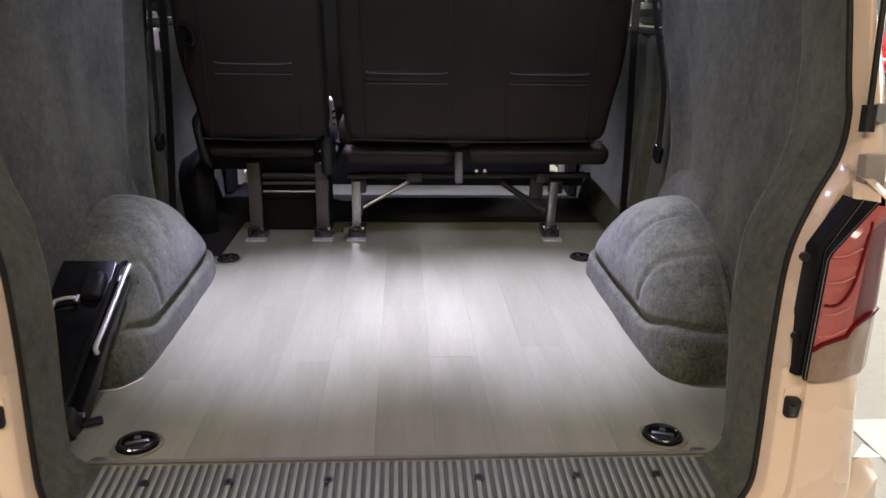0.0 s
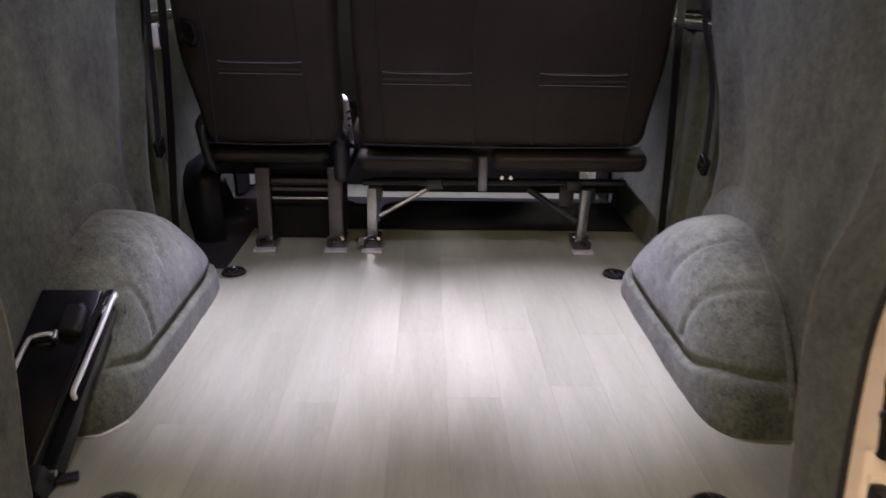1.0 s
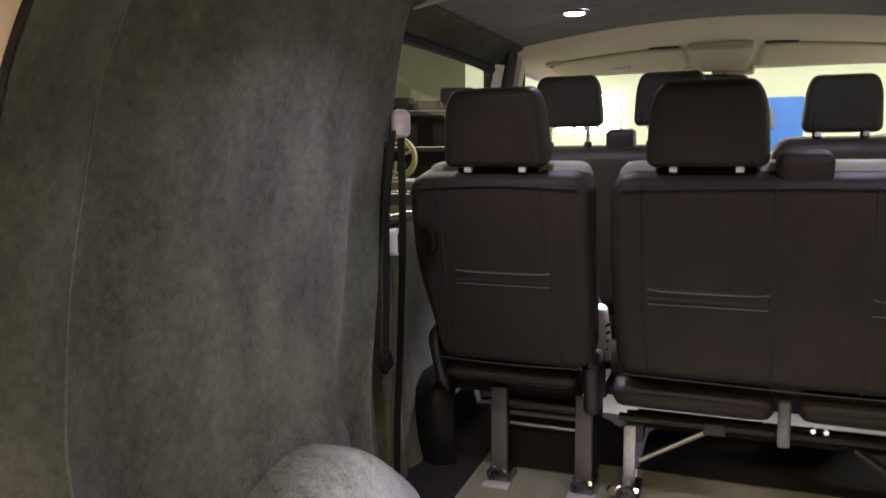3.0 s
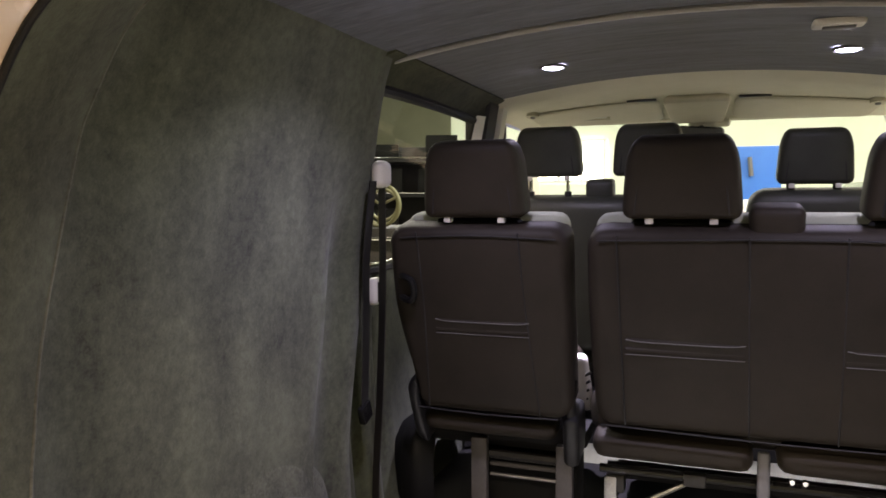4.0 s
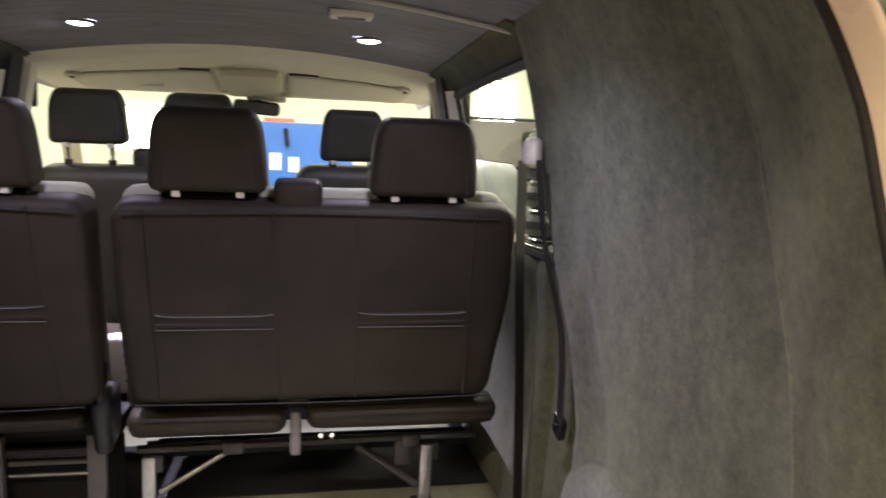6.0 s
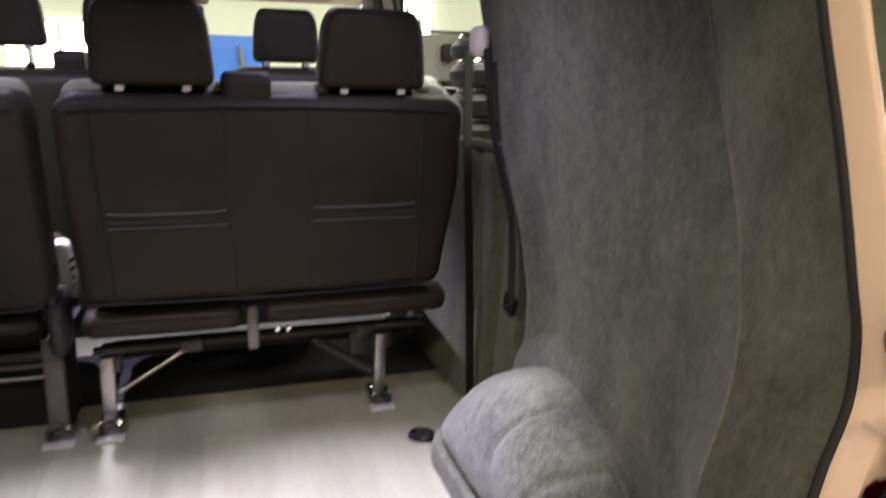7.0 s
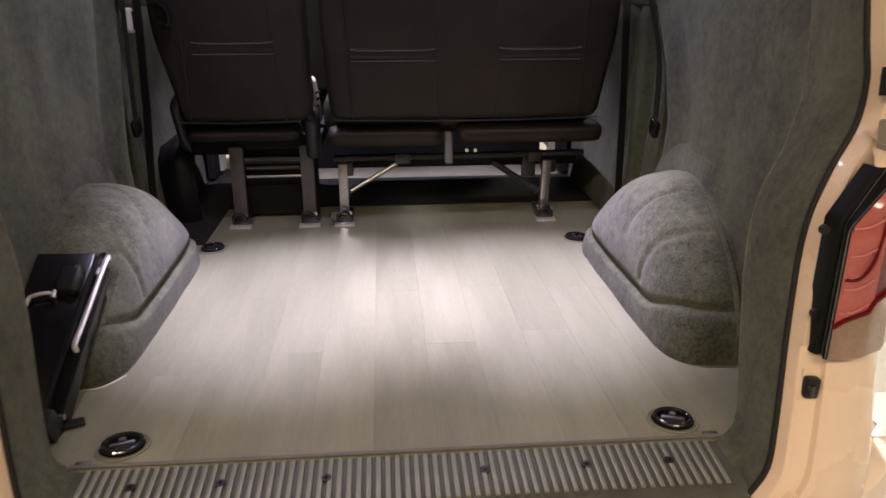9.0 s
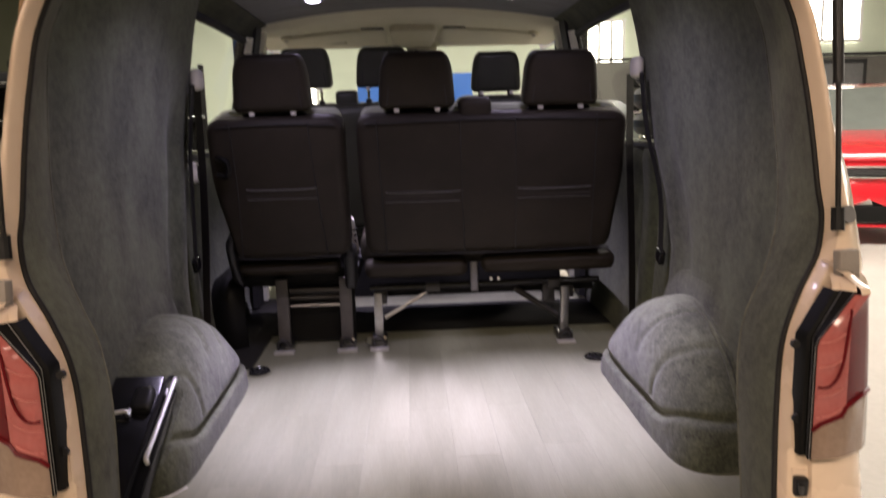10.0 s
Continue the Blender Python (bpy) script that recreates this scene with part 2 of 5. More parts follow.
def part(name, bm, mat, parent=None, label="", smooth=35.0):
    """Links a bmesh made in world places as one mesh object, under its thing or part."""
    if parent is not None:
        bmesh.ops.transform(bm, matrix=world_of(parent).inverted(), verts=bm.verts[:])
    bmesh.ops.recalc_face_normals(bm, faces=bm.faces[:])
    me = bpy.data.meshes.new(name)
    bm.to_mesh(me)
    bm.free()
    me.materials.append(mat)
    if smooth:
        me.polygons.foreach_set("use_smooth", [True] * len(me.polygons))
        me.set_sharp_from_angle(angle=radians(smooth))
    ob = new(name, me)
    ob.parent = parent
    return tagged(ob, label)


def box(size, m=Matrix(), bevel=0.004, seg=2, bm=None):
    bm = bm or bmesh.new()
    made = bmesh.ops.create_cube(bm, size=1.0)["verts"]
    bmesh.ops.scale(bm, vec=size, verts=made)
    if bevel:
        edges = {e for v in made for e in v.link_edges}
        res = bmesh.ops.bevel(bm, geom=list(edges), offset=min(bevel, min(size) * 0.45), segments=seg, affect="EDGES", profile=0.6)
        made = list({v for f in res["faces"] for v in f.verts} | {v for v in made if v.is_valid})
    bmesh.ops.transform(bm, matrix=m, verts=made)
    return bm


def pad(size, m=Matrix(), r=0.04, bulge=0.0, n=14, bm=None, corner=None):
    """A soft rounded block: n cuts a side, edge radius r, faces swelling by bulge; corner: radius of the outline seen from behind."""
    bm = bm or bmesh.new()
    sx, sy, sz = (s / 2 for s in size)
    c = corner or r
    seen = {}

    def at(u, v, w):
        key = (round(u, 5), round(v, 5), round(w, 5))
        if key in seen:
            return seen[key]
        def ease(q):
            return math.copysign(1 - (1 - abs(q)) ** 1.5, q)
        p = Vector((ease(u) * sx, v * sy, ease(w) * sz))
        core = Vector((max(-sx + c, min(sx - c, p.x)), 0, max(-sz + c, min(sz - c, p.z))))
        d = Vector((p.x - core.x, 0, p.z - core.z))
        if d.length > 1e-9 and abs(d.x) > 1e-9 and abs(d.z) > 1e-9:
            big = max(abs(d.x), abs(d.z))
            d = d * (big / d.length)
        q = core + d
        rim = min(sx - abs(q.x), sz - abs(q.z)) if not (abs(d.x) > 1e-9 and abs(d.z) > 1e-9) else max(0.0, c - d.length)
        yy = sy
        if rim < r:
            yy = sy - r + math.sqrt(max(0.0, r * r - (r - rim) ** 2))
        yy += bulge * (1 - u * u) * (1 - w * w)
        q.y = v * yy
        seen[key] = bm.verts.new(m @ q)
        return seen[key]

    for a in range(n):
        for b in range(n):
            u0, u1, w0, w1 = (2 * k / n - 1 for k in (a, a + 1, b, b + 1))
            bm.faces.new((at(u0, -1, w0), at(u1, -1, w0), at(u1, -1, w1), at(u0, -1, w1)))
            bm.faces.new((at(u0, 1, w0), at(u0, 1, w1), at(u1, 1, w1), at(u1, 1, w0)))
    for a in range(n):
        u0, u1 = 2 * a / n - 1, 2 * (a + 1) / n - 1
        for w in (-1, 1):
            bm.faces.new((at(u0, -1, w), at(u1, -1, w), at(u1, 1, w), at(u0, 1, w)))
            bm.faces.new((at(w, -1, u0), at(w, -1, u1), at(w, 1, u1), at(w, 1, u0)))
    return bm


def tube(points, r, sides=10, bm=None, closed=False, flat=1.0):
    """A round bar along the points; flat squeezes its second axis."""
    bm = bm or bmesh.new()
    pts = [Vector(p) for p in points]
    rings, n = [], len(pts)
    up = None
    for i, p in enumerate(pts):
        a = pts[(i - 1) % n] if closed else pts[max(i - 1, 0)]
        b = pts[(i + 1) % n] if closed else pts[min(i + 1, n - 1)]
        d = (b - a).normalized()
        if up is None:
            up = d.orthogonal().normalized()
        up = (up - d * up.dot(d)).normalized()
        side = d.cross(up)
        rings.append([bm.verts.new(p + r * (math.cos(k) * up + flat * math.sin(k) * side)) for k in (2 * math.pi * j / sides for j in range(sides))])
    for i in range(n if closed else n - 1):
        a, b = rings[i], rings[(i + 1) % n]
        for j in range(sides):
            bm.faces.new((a[j], a[(j + 1) % sides], b[(j + 1) % sides], b[j]))
    if not closed:
        bm.faces.new(rings[0][::-1])
        bm.faces.new(rings[-1])
    return bm


def smooth_line(points, per=6, closed=False):
    """A Catmull-Rom line through the points."""
    pts, out = [Vector(p) for p in points], []
    n = len(pts)
    for i in range(n if closed else n - 1):
        p0, p1, p2, p3 = (pts[k % n] if closed else pts[max(0, min(n - 1, k))] for k in (i - 1, i, i + 1, i + 2))
        for j in range(per):
            s = j / per
            out.append(0.5 * ((2 * p1) + (p2 - p0) * s + (2 * p0 - 5 * p1 + 4 * p2 - p3) * s * s + (3 * p1 - p0 - 3 * p2 + p3) * s ** 3))
    if not closed:
        out.append(pts[-1])
    return out


def loft(rows, bm=None, thick=0.0):
    """A sheet through rows of equally many points; thick gives it a back."""
    bm = bm or bmesh.new()
    vs = [[bm.verts.new(p) for p in row] for row in rows]
    faces = [bm.faces.new((a[i], a[i + 1], b[i + 1], b[i])) for a, b in zip(vs, vs[1:]) for i in range(len(a) - 1)]
    if thick:
        bmesh.ops.recalc_face_normals(bm, faces=faces)
        bmesh.ops.solidify(bm, geom=faces, thickness=thick)
    return bm


def disc(place, r, h, m=None, sides=28, r2=None, bm=None):
    bm = bm or bmesh.new()
    made = bmesh.ops.create_cone(bm, cap_ends=True, segments=sides, radius1=r, radius2=r if r2 is None else r2, depth=h)["verts"]
    bmesh.ops.transform(bm, matrix=Matrix.Translation(place) @ (m or Matrix()), verts=made)
    return bm


def curve_at(table, z):
    """Straight steps between (z, value) pairs."""
    for (z0, a), (z1, b) in zip(table, table[1:]):
        if z <= z1:
            return a + (b - a) * max(0.0, (z - z0) / (z1 - z0))
    return table[-1][1]


def flip(points, s):
    return [(s * p[0], p[1], p[2]) for p in points]


# ---- van shell ----
FLOOR = 0.58
WALL_X = [(0.58, 0.775), (0.8, 0.795), (1.0, 0.81), (1.2, 0.815), (1.4, 0.80), (1.6, 0.77), (1.75, 0.74), (1.85, 0.715), (1.93, 0.685)]
FRONT_Y = [(0.58, 1.10), (0.9, 1.06), (1.03, 1.06), (1.2, 1.14), (1.37, 1.23), (1.54, 1.265), (1.93, 1.26)]
FRONT_Y_LEFT = [(0.58, 1.21), (0.9, 1.235), (1.0, 1.262), (1.1, 1.29), (1.2, 1.32), (1.3, 1.33), (1.4, 1.338), (1.54, 1.328), (1.7, 1.31), (1.93, 1.29)]
SEAL = [(0.595, -0.02, 0.545), (0.622, -0.02, 0.60), (0.633, -0.005, 0.68), (0.648, 0.033, 0.865), (0.666, 0.06, 1.01), (0.703, 0.078, 1.105), (0.742, 0.09, 1.18),
        (0.753, 0.10, 1.25), (0.746, 0.108, 1.31), (0.741, 0.135, 1.43), (0.731, 0.162, 1.545), (0.705, 0.178, 1.66), (0.635, 0.195, 1.78), (0.5, 0.21, 1.85), (0.25, 0.22, 1.88), (0.0, 0.22, 1.89)]
INNER = [(0.59, 0.100, 0.575), (0.632, 0.115, 0.61), (0.640, 0.14, 0.70), (0.648, 0.19, 0.90), (0.668, 0.215, 1.02), (0.713, 0.235, 1.105), (0.741, 0.255, 1.167),
         (0.763, 0.28, 1.23), (0.778, 0.315, 1.33), (0.788, 0.36, 1.425), (0.797, 0.42, 1.56), (0.785, 0.45, 1.67), (0.70, 0.45, 1.82), (0.54, 0.43, 1.905), (0.27, 0.41, 1.945), (0.0, 0.41, 1.957)]
REAR_X = [(0.58, 0.775), (0.8, 0.795), (1.0, 0.81), (1.2, 0.822), (1.4, 0.828), (1.6, 0.815), (1.75, 0.775), (1.85, 0.735), (1.93, 0.69)]
# the carpet's fold on the other side lies a little further back
FOLD_SHIFT = [(0.575, 0.0), (0.70, 0.02), (1.0, 0.04), (1.105, 0.023), (1.25, 0.025), (1.33, 0.033), (1.425, 0.048), (1.56, 0.062), (1.67, 0.068), (1.82, 0.05), (1.93, 0.02), (1.96, 0.0)]
SEAL_LINE, INNER_LINE = smooth_line(SEAL, 5), smooth_line(INNER, 5)
INNER_LEFT = [Vector((p.x, p.y - curve_at(FOLD_SHIFT, p.z), p.z)) for p in INNER_LINE]


def both(line, left=None):
    return [Vector(p) for p in line] + [Vector((-p[0], p[1], p[2])) for p in (left or line)[::-1][1:]]


def rear_surround():
    rows = []
    for a, b in zip(both(SEAL_LINE), both(INNER_LINE, INNER_LEFT)):
        mid = (a + b) / 2 + Vector((0.006 * (1 if a.x < 0 else -1), 0, 0))
        rows.append([a, a.lerp(mid, 0.5), mid, mid.lerp(b, 0.6), b])
    ob = part("tailgate_opening_trim", loft(rows), CARPET)
    tagged(ob, "dark grey carpeted reveal round the tailgate opening", "trim", kind="structure")
    seal = part("tailgate_seal", tube([p + Vector((0.004 * (1 if p.x > 0 else -1), -0.003, 0)) for p in both(SEAL_LINE)], 0.0055, 10), RUBBER)
    tagged(seal, "black rubber seal round the tailgate opening", "seal", kind="structure")
    part("lip", tube([p + Vector((0.012 * (1 if p.x > 0 else -1), -0.004, 0)) for p in both(SEAL_LINE)], 0.003, 8), GREY_PLASTIC, seal, "pale grey seal lip")
    for side, line in (("right", INNER_LINE), ("left", [Vector((-p.x, p.y, p.z)) for p in INNER_LEFT])):
        crest = [p + Vector((0.0006 * noise.noise((0, p.z * 30, 1)), 0.0012, 0)) for p in line if p.z > 0.6]
        part("fold_edge", tube(crest, 0.0024, 8), FOLD_HIGHLIGHT, ob, "carpet fold with its highlight in the colour")
    return ob


def inner_at(z, s):
    pts = [p for p in (INNER_LINE if s > 0 else INNER_LEFT) if p.z >= 0.6]
    for a, b in zip(pts, pts[1:]):
        if a.z <= z <= b.z and b.z > a.z:
            return a.lerp(b, (z - a.z) / (b.z - a.z))
    return pts[0] if z < pts[0].z else pts[-1]


def side_wall(s, name):
    rows = []
    for k in range(55):
        z = FLOOR + (1.925 - FLOOR) * k / 54
        i, v, e = inner_at(min(z, 1.86), s), curve_at(WALL_X, z), curve_at(FRONT_Y if s > 0 else FRONT_Y_LEFT, z)
        w = max(curve_at(REAR_X, z) + 0.006, i.x + 0.012)
        # low down the wall runs slantwise from the reveal to the wheel arch, higher up it turns in a tight curve
        k = max(0.0, min(1.0, (1.28 - z) / 0.32))
        reach = 0.10 + 0.15 * k
        row = [(i.x, i.y, z)] + [(i.x + (a + (c - a) * k) * (w - i.x), i.y + (b + (d - b) * k) * reach, z) for a, b, c, d in ((0.55, 0.08, 0.36, 0.30), (0.9, 0.35, 0.72, 0.64), (1, 1, 1, 1))]
        y0 = i.y + reach
        for j in range(1, 31):
            f = j / 30
            y = y0 + f * (e - 0.012 - y0)
            # a hollow in the carpet behind the belt
            rise, fall = (max(0.0, min(1.0, q)) for q in ((y - e + 0.205) / 0.035, (y - e + 0.115) / 0.07))
            dip = (0.026 if s < 0 else 0.007) * (rise * rise * (3 - 2 * rise) - fall * fall * (3 - 2 * fall)) * min(1.0, max(0.0, (1.62 - z) / 0.2))
            row.append((w + (v - w) * f ** 1.3 - 0.006 * math.sin(3.1 * f) + 0.0025 * noise.noise((f * 4, z * 4, s)) + dip, y, z))
        row += [(v + 0.006, e - 0.002, z), (v + 0.02, e, z), (v + 0.05, e, z)]
        rows.append(flip(row, s))
    ob = part(name, loft(rows), CARPET)
    return tagged(ob, "curved van side wall trimmed in dark grey carpet", "wall", kind="structure")


def outer_side(s, name):
    """The van's outer skin on one side, with the opening of the side window."""
    prof = [(0.40, 0.93), (0.7, 0.95), (1.0, 0.95), (1.25, 0.90), (1.33, 0.885), (1.86, 0.775), (1.95, 0.75), (2.01, 0.62)]
    def x(z):
        return curve_at(prof, z)
    ob = node(name, (s * 0.9, 1.5, 0.4), "cream painted van side with a window opening", "van body", kind="structure")
    ys = [0.30, 0.8, 1.2, 2.42, 2.5, 3.2]
    bm = bmesh.new()
    for y0, y1 in zip(ys, ys[1:]):
        for z0, z1 in zip([p[0] for p in prof], [p[0] for p in prof][1:]):
            if z0 == 1.33 and (y0 == 1.2 or y0 == 2.5):
                continue
            n = 4
            loft([[(s * x(z0 + (z1 - z0) * k / n), y, z0 + (z1 - z0) * k / n) for y in (y0, y1)] for k in range(n + 1)], bm)
    bmesh.ops.remove_doubles(bm, verts=bm.verts[:], dist=1e-4)
    part("panel", bm, PAINT, ob)
    return ob


def side_lining(s, name):
    """Trim below, round and above the side window, forward of the carpeted wall."""
    ob = node(name, (s * 0.82, 1.6, FLOOR), "grey trimmed van side below and round the window", "wall lining", kind="structure")
    rows = []
    for k in range(30):
        z = FLOOR + (1.352 - FLOOR) * k / 29
        w = curve_at(WALL_X, z) + 0.045 + 0.020 * max(0.0, (z - 1.29) / 0.06) ** 2
        row = []
        for j in range(101):
            y = 1.0 + 1.5 * j / 100
            hollow = 0.022 * math.exp(-((y - 1.348) / 0.018) ** 2) + 0.014 * math.exp(-((y - 1.502) / 0.011) ** 2)
            proud = 0.012 * max(0.0, min(1.0, (y - 1.365) / 0.03, (1.492 - y) / 0.03)) + 0.010 * max(0.0, min(1.0, (y - 1.52) / 0.05))
            row.append((w + hollow - proud + 0.003 * noise.noise((y * 6, z * 3, s)), y, z))
        rows.append(flip(row, s))
    part("lower_panel", loft(rows), SIDE_CLOTH, ob)
    part("window_ledge", box((0.045, 1.30, 0.02), pose(s * 0.872, 1.85, 1.345, 0, s * 12, 0), 0.008), SIDE_CLOTH, ob)
    part("window_strip", tube([(s * 0.857, y, 1.362) for y in (1.22, 1.5, 1.8, 2.12)], 0.0055, 8), CHROME, ob, "bright metal strip below the window")
    rail = [[(s * 0.775, y, 1.845), (s * 0.75, y, 1.86), (s * 0.728, y, 1.885), (s * 0.705, y, 1.912), (s * 0.67, y, 1.925)] for y in (1.24, 1.6, 2.0, 2.28)]
    part("roof_rail", loft(rail, thick=0.01), SIDE_CLOTH, ob)
    part("window_top_trim", tube([(s * (0.762 - 0.006 * math.sin(3 * (y - 1.2))), y, 1.843) for y in (1.22, 1.4, 1.6, 1.8, 2.0, 2.13)], 0.011, 8, flat=0.6), WINDOW_TRIM, ob, "pale grey strip above the window")
    part("centre_pillar", loft([[(s * (0.80 - 0.20 * max(0, z - 1.45)), 2.175, z), (s * (0.775 - 0.17 * max(0, z - 1.45)), 2.19, z), (s * (0.775 - 0.17 * max(0, z - 1.45)), 2.30, z), (s * 0.84, 2.32, z)]
         for z in (0.6, 1.0, 1.3, 1.5, 1.7, 1.91)]), RUBBER, ob, "black pillar cover")
    part("pillar_edge", loft([[(s * (0.835 - 0.22 * max(0, z - 1.40)), 2.13, z), (s * (0.815 - 0.20 * max(0, z - 1.40)), 2.145, z), (s * (0.803 - 0.20 * max(0, z - 1.40)), 2.172, z)] for z in (1.35, 1.5, 1.65, 1.80, 1.85)]), CREAM_LINER, ob, "pale edge of the pillar")
    return ob


def face_inward(g):
    """Turns a pane's faces to the inside of the van and lets daylight through."""
    inside = g.matrix_basis.inverted() @ (Vector((0, 1.6, 1.4)) - world_of(g).translation)
    p = g.data.polygons[0]
    if p.normal.dot(inside - p.center) < 0:
        g.data.flip_normals()
    g.visible_shadow = False


def side_window(s, name):
    win = node(name, (s * 0.8, 1.7, 1.34), "fixed side window with a black rubber frame", "window", kind="structure")
    lean = 0.23
    def p(y, z):
        return (s * (0.865 - lean * (z - 1.34)), y, z)
    loop = smooth_line([p(1.20, 1.38), p(1.20, 1.78), p(1.26, 1.835), p(2.08, 1.835), p(2.16, 1.79), p(2.17, 1.42), p(2.1, 1.36), p(1.26, 1.345)], 5, True)
    part("window_frame", tube(loop, 0.016, 8, closed=True), RUBBER, win)
    bm = bmesh.new()
    bm.faces.new([bm.verts.new(q) for q in loop])
    bmesh.ops.triangulate(bm, faces=bm.faces[:])
    face_inward(part("pane", bm, GLASS, win, smooth=0))
    return win


def ceiling():
    rows = []
    for j in range(30):
        y = 0.34 + (2.26 - 0.34) * j / 29
        rows.append([(x, y, roof_z(x) - (0.03 * ((0.5 - y) / 0.16) ** 2 if y < 0.5 else 0)) for x in (0.72 * (k / 12 - 1) for k in range(25))])
    ob = part("ceiling", loft(rows), ROOF_CLOTH)
    tagged(ob, "arched van ceiling lined in dark grey streaky cloth", "ceiling", kind="structure")
    bow = part("ceiling_bow", tube([(0.715 * (k / 14 - 1), 1.32, roof_z(0.715 * (k / 14 - 1)) - 0.004) for k in range(29)], 0.014, 8, flat=0.5), WINDOW_TRIM)
    tagged(bow, "pale plastic bow trim across the ceiling", "trim", kind="structure")
    skin = [[(x, y, roof_z(x) + 0.05) for x in (0.74 * (k / 8 - 1) for k in range(17))] for y in (0.2, 1.0, 2.0, 3.0)]
    tagged(part("van_roof", loft(skin), PAINT), "cream painted outer roof of the van", "roof", kind="structure")


ARCH_Y, ARCH_HALF, ARCH_TALL, ARCH_DEEP = 0.815, 0.428, 0.338, 0.187


def arch_section(h):
    """Depth from the wall, half length and squareness of the arch's level section, h above the floor."""
    q = min(1.0, h / ARCH_TALL)
    deep = ARCH_DEEP * max(0.0, 1 - max(0.0, (h - 0.08) / (ARCH_TALL - 0.08)) ** 2.6) ** (1 / 2.6)
    return deep, ARCH_HALF * max(0.0, 1 - q ** 1.78) ** (1 / 1.78), 2.5 + 4.0 * math.exp(-(h / 0.13) ** 2)


def arch_at(y, x):
    """Height of the arch's carpet over the floor at y, x from the middle of the van."""
    low, high = 0.0, ARCH_TALL
    for _ in range(24):
        mid = (low + high) / 2
        deep, half, n = arch_section(mid)
        inside = deep > 1e-4 and half > 1e-4 and ((0.80 - x) / deep) ** n + abs((y - ARCH_Y) / half) ** n < 1
        low, high = (mid, high) if inside else (low, mid)
    return low


def wheel_arch(s, name):
    """A carpeted box over the wheel: a skirt at the floor, a groove above it, a dome with pressed ribs."""
    nu, nh = 150, 84
    if s > 0:
        presses = [((0.775, 0.57), (0.69, 0.592), (0.637, 0.63), (0.615, 0.645)), ((0.76, 0.718), (0.70, 0.738), (0.655, 0.768), (0.628, 0.795))]
    else:
        presses = [((0.67, 0.60), (0.65, 0.632), (0.628, 0.64), (0.612, 0.64)), ((0.765, 0.834), (0.73, 0.85), (0.674, 0.829), (0.64, 0.797)), ((0.70, 0.975), (0.671, 0.966), (0.64, 0.93))]
    lines = [smooth_line([(x, y, 0) for x, y in p], 6) for p in presses]
    levels = [0.05 * k / 6 for k in range(6)] + [0.05 + 0.10 * k / 28 for k in range(28)]
    levels += [0.15 + (ARCH_TALL - 0.15) * math.sin(math.pi / 2 * k / (nh - 35)) for k in range(nh - 34)]
    rows = []
    for h in levels:
        deep, half, n = arch_section(h)
        row = []
        for i in range(nu + 1):
            th = math.pi * i / nu
            c, q = math.cos(th), math.sin(th)
            dx, dy = deep * abs(q) ** (2 / n), -half * math.copysign(abs(c) ** (2 / n), c)
            x, y = 0.80 - dx, ARCH_Y + dy
            back = max(0.0, min(1.0, (0.60 - y) / 0.16))
            line = 0.080 + 0.036 * back * back * (3 - 2 * back)
            dep = 0.013 * math.exp(-((h - line) / 0.010) ** 2)
            dep -= 0.009 * (1 if h < line - 0.02 else max(0.0, (line - h) / 0.02))
            if h > 0.10:
                for pl in lines:
                    near = min((p.x - x) ** 2 + (p.y - y) ** 2 for p in pl)
                    dep += 0.0095 * math.exp(-near / 0.008 ** 2)
            up = min(1.0, h / ARCH_TALL) ** 2
            nrm = Vector((-(abs(q) ** 1.2) * (1 - 0.6 * up), -c * (1 - 0.4 * up), up + 0.15))
            nrm.normalize()
            dep -= 0.004 * noise.noise((x * 8, y * 8, h * 8 + s)) + 0.0015 * noise.noise((x * 30, y * 30, h * 30 + s))
            pnt = Vector((x, y, FLOOR + h)) - nrm * dep
            if s < 0 and pnt.x > 0.648 and pnt.y < 0.70:
                # the carpet is pressed in where the folded table leans on it
                pnt.z = min(pnt.z, 0.592 + (pnt.y - 0.185) * 0.59 + 0.25 * (pnt.x - 0.664) - 0.066 + 1.4 * max(0.0, pnt.y - 0.56 + (pnt.x - 0.667)))
            row.append((s * pnt.x, pnt.y, max(FLOOR - 0.002, pnt.z) if h > 0 else FLOOR - 0.002))
        rows.append(row)
    ob = part(name, loft(rows), ARCH_CARPET, smooth=70)
    tagged(ob, "rounded wheel arch covered in pale-lit grey carpet with pressed grooves", "wheel arch", kind="structure")
    hump = []
    for j in range(17):
        a = j / 16
        k = math.sqrt(max(0.0, 1 - a ** 2.2))
        hump.append([(s * (0.822 - 0.031 * a ** 0.6), 0.82 - 0.31 * k * math.cos(th), 0.76 + 0.232 * k * math.sin(th) ** 0.8) for th in (math.pi * i / 28 for i in range(29))])
    part("carpet_fold", loft(hump), ARCH_CARPET, ob, smooth=60)
    if s > 0:
        crease = smooth_line([(s * x, y - 0.004, FLOOR + max(0.002, arch_at(y + 0.006, x))) for x, y in ((0.768, 0.394), (0.770, 0.43), (0.772, 0.47), (0.774, 0.52), (0.776, 0.577), (0.778, 0.665), (0.780, 0.767))], 6)
        part("carpet_crease", tube(crease, 0.0075, 8), ARCH_CARPET, ob, smooth=60)
    if s < 0:
        seam = smooth_line([(s * 0.72, 0.376, FLOOR + 0.002), (s * 0.686, 0.380, FLOOR + 0.002), (s * 0.645, 0.392, FLOOR + 0.002), (s * 0.61, 0.44, FLOOR + 0.002)], 5)
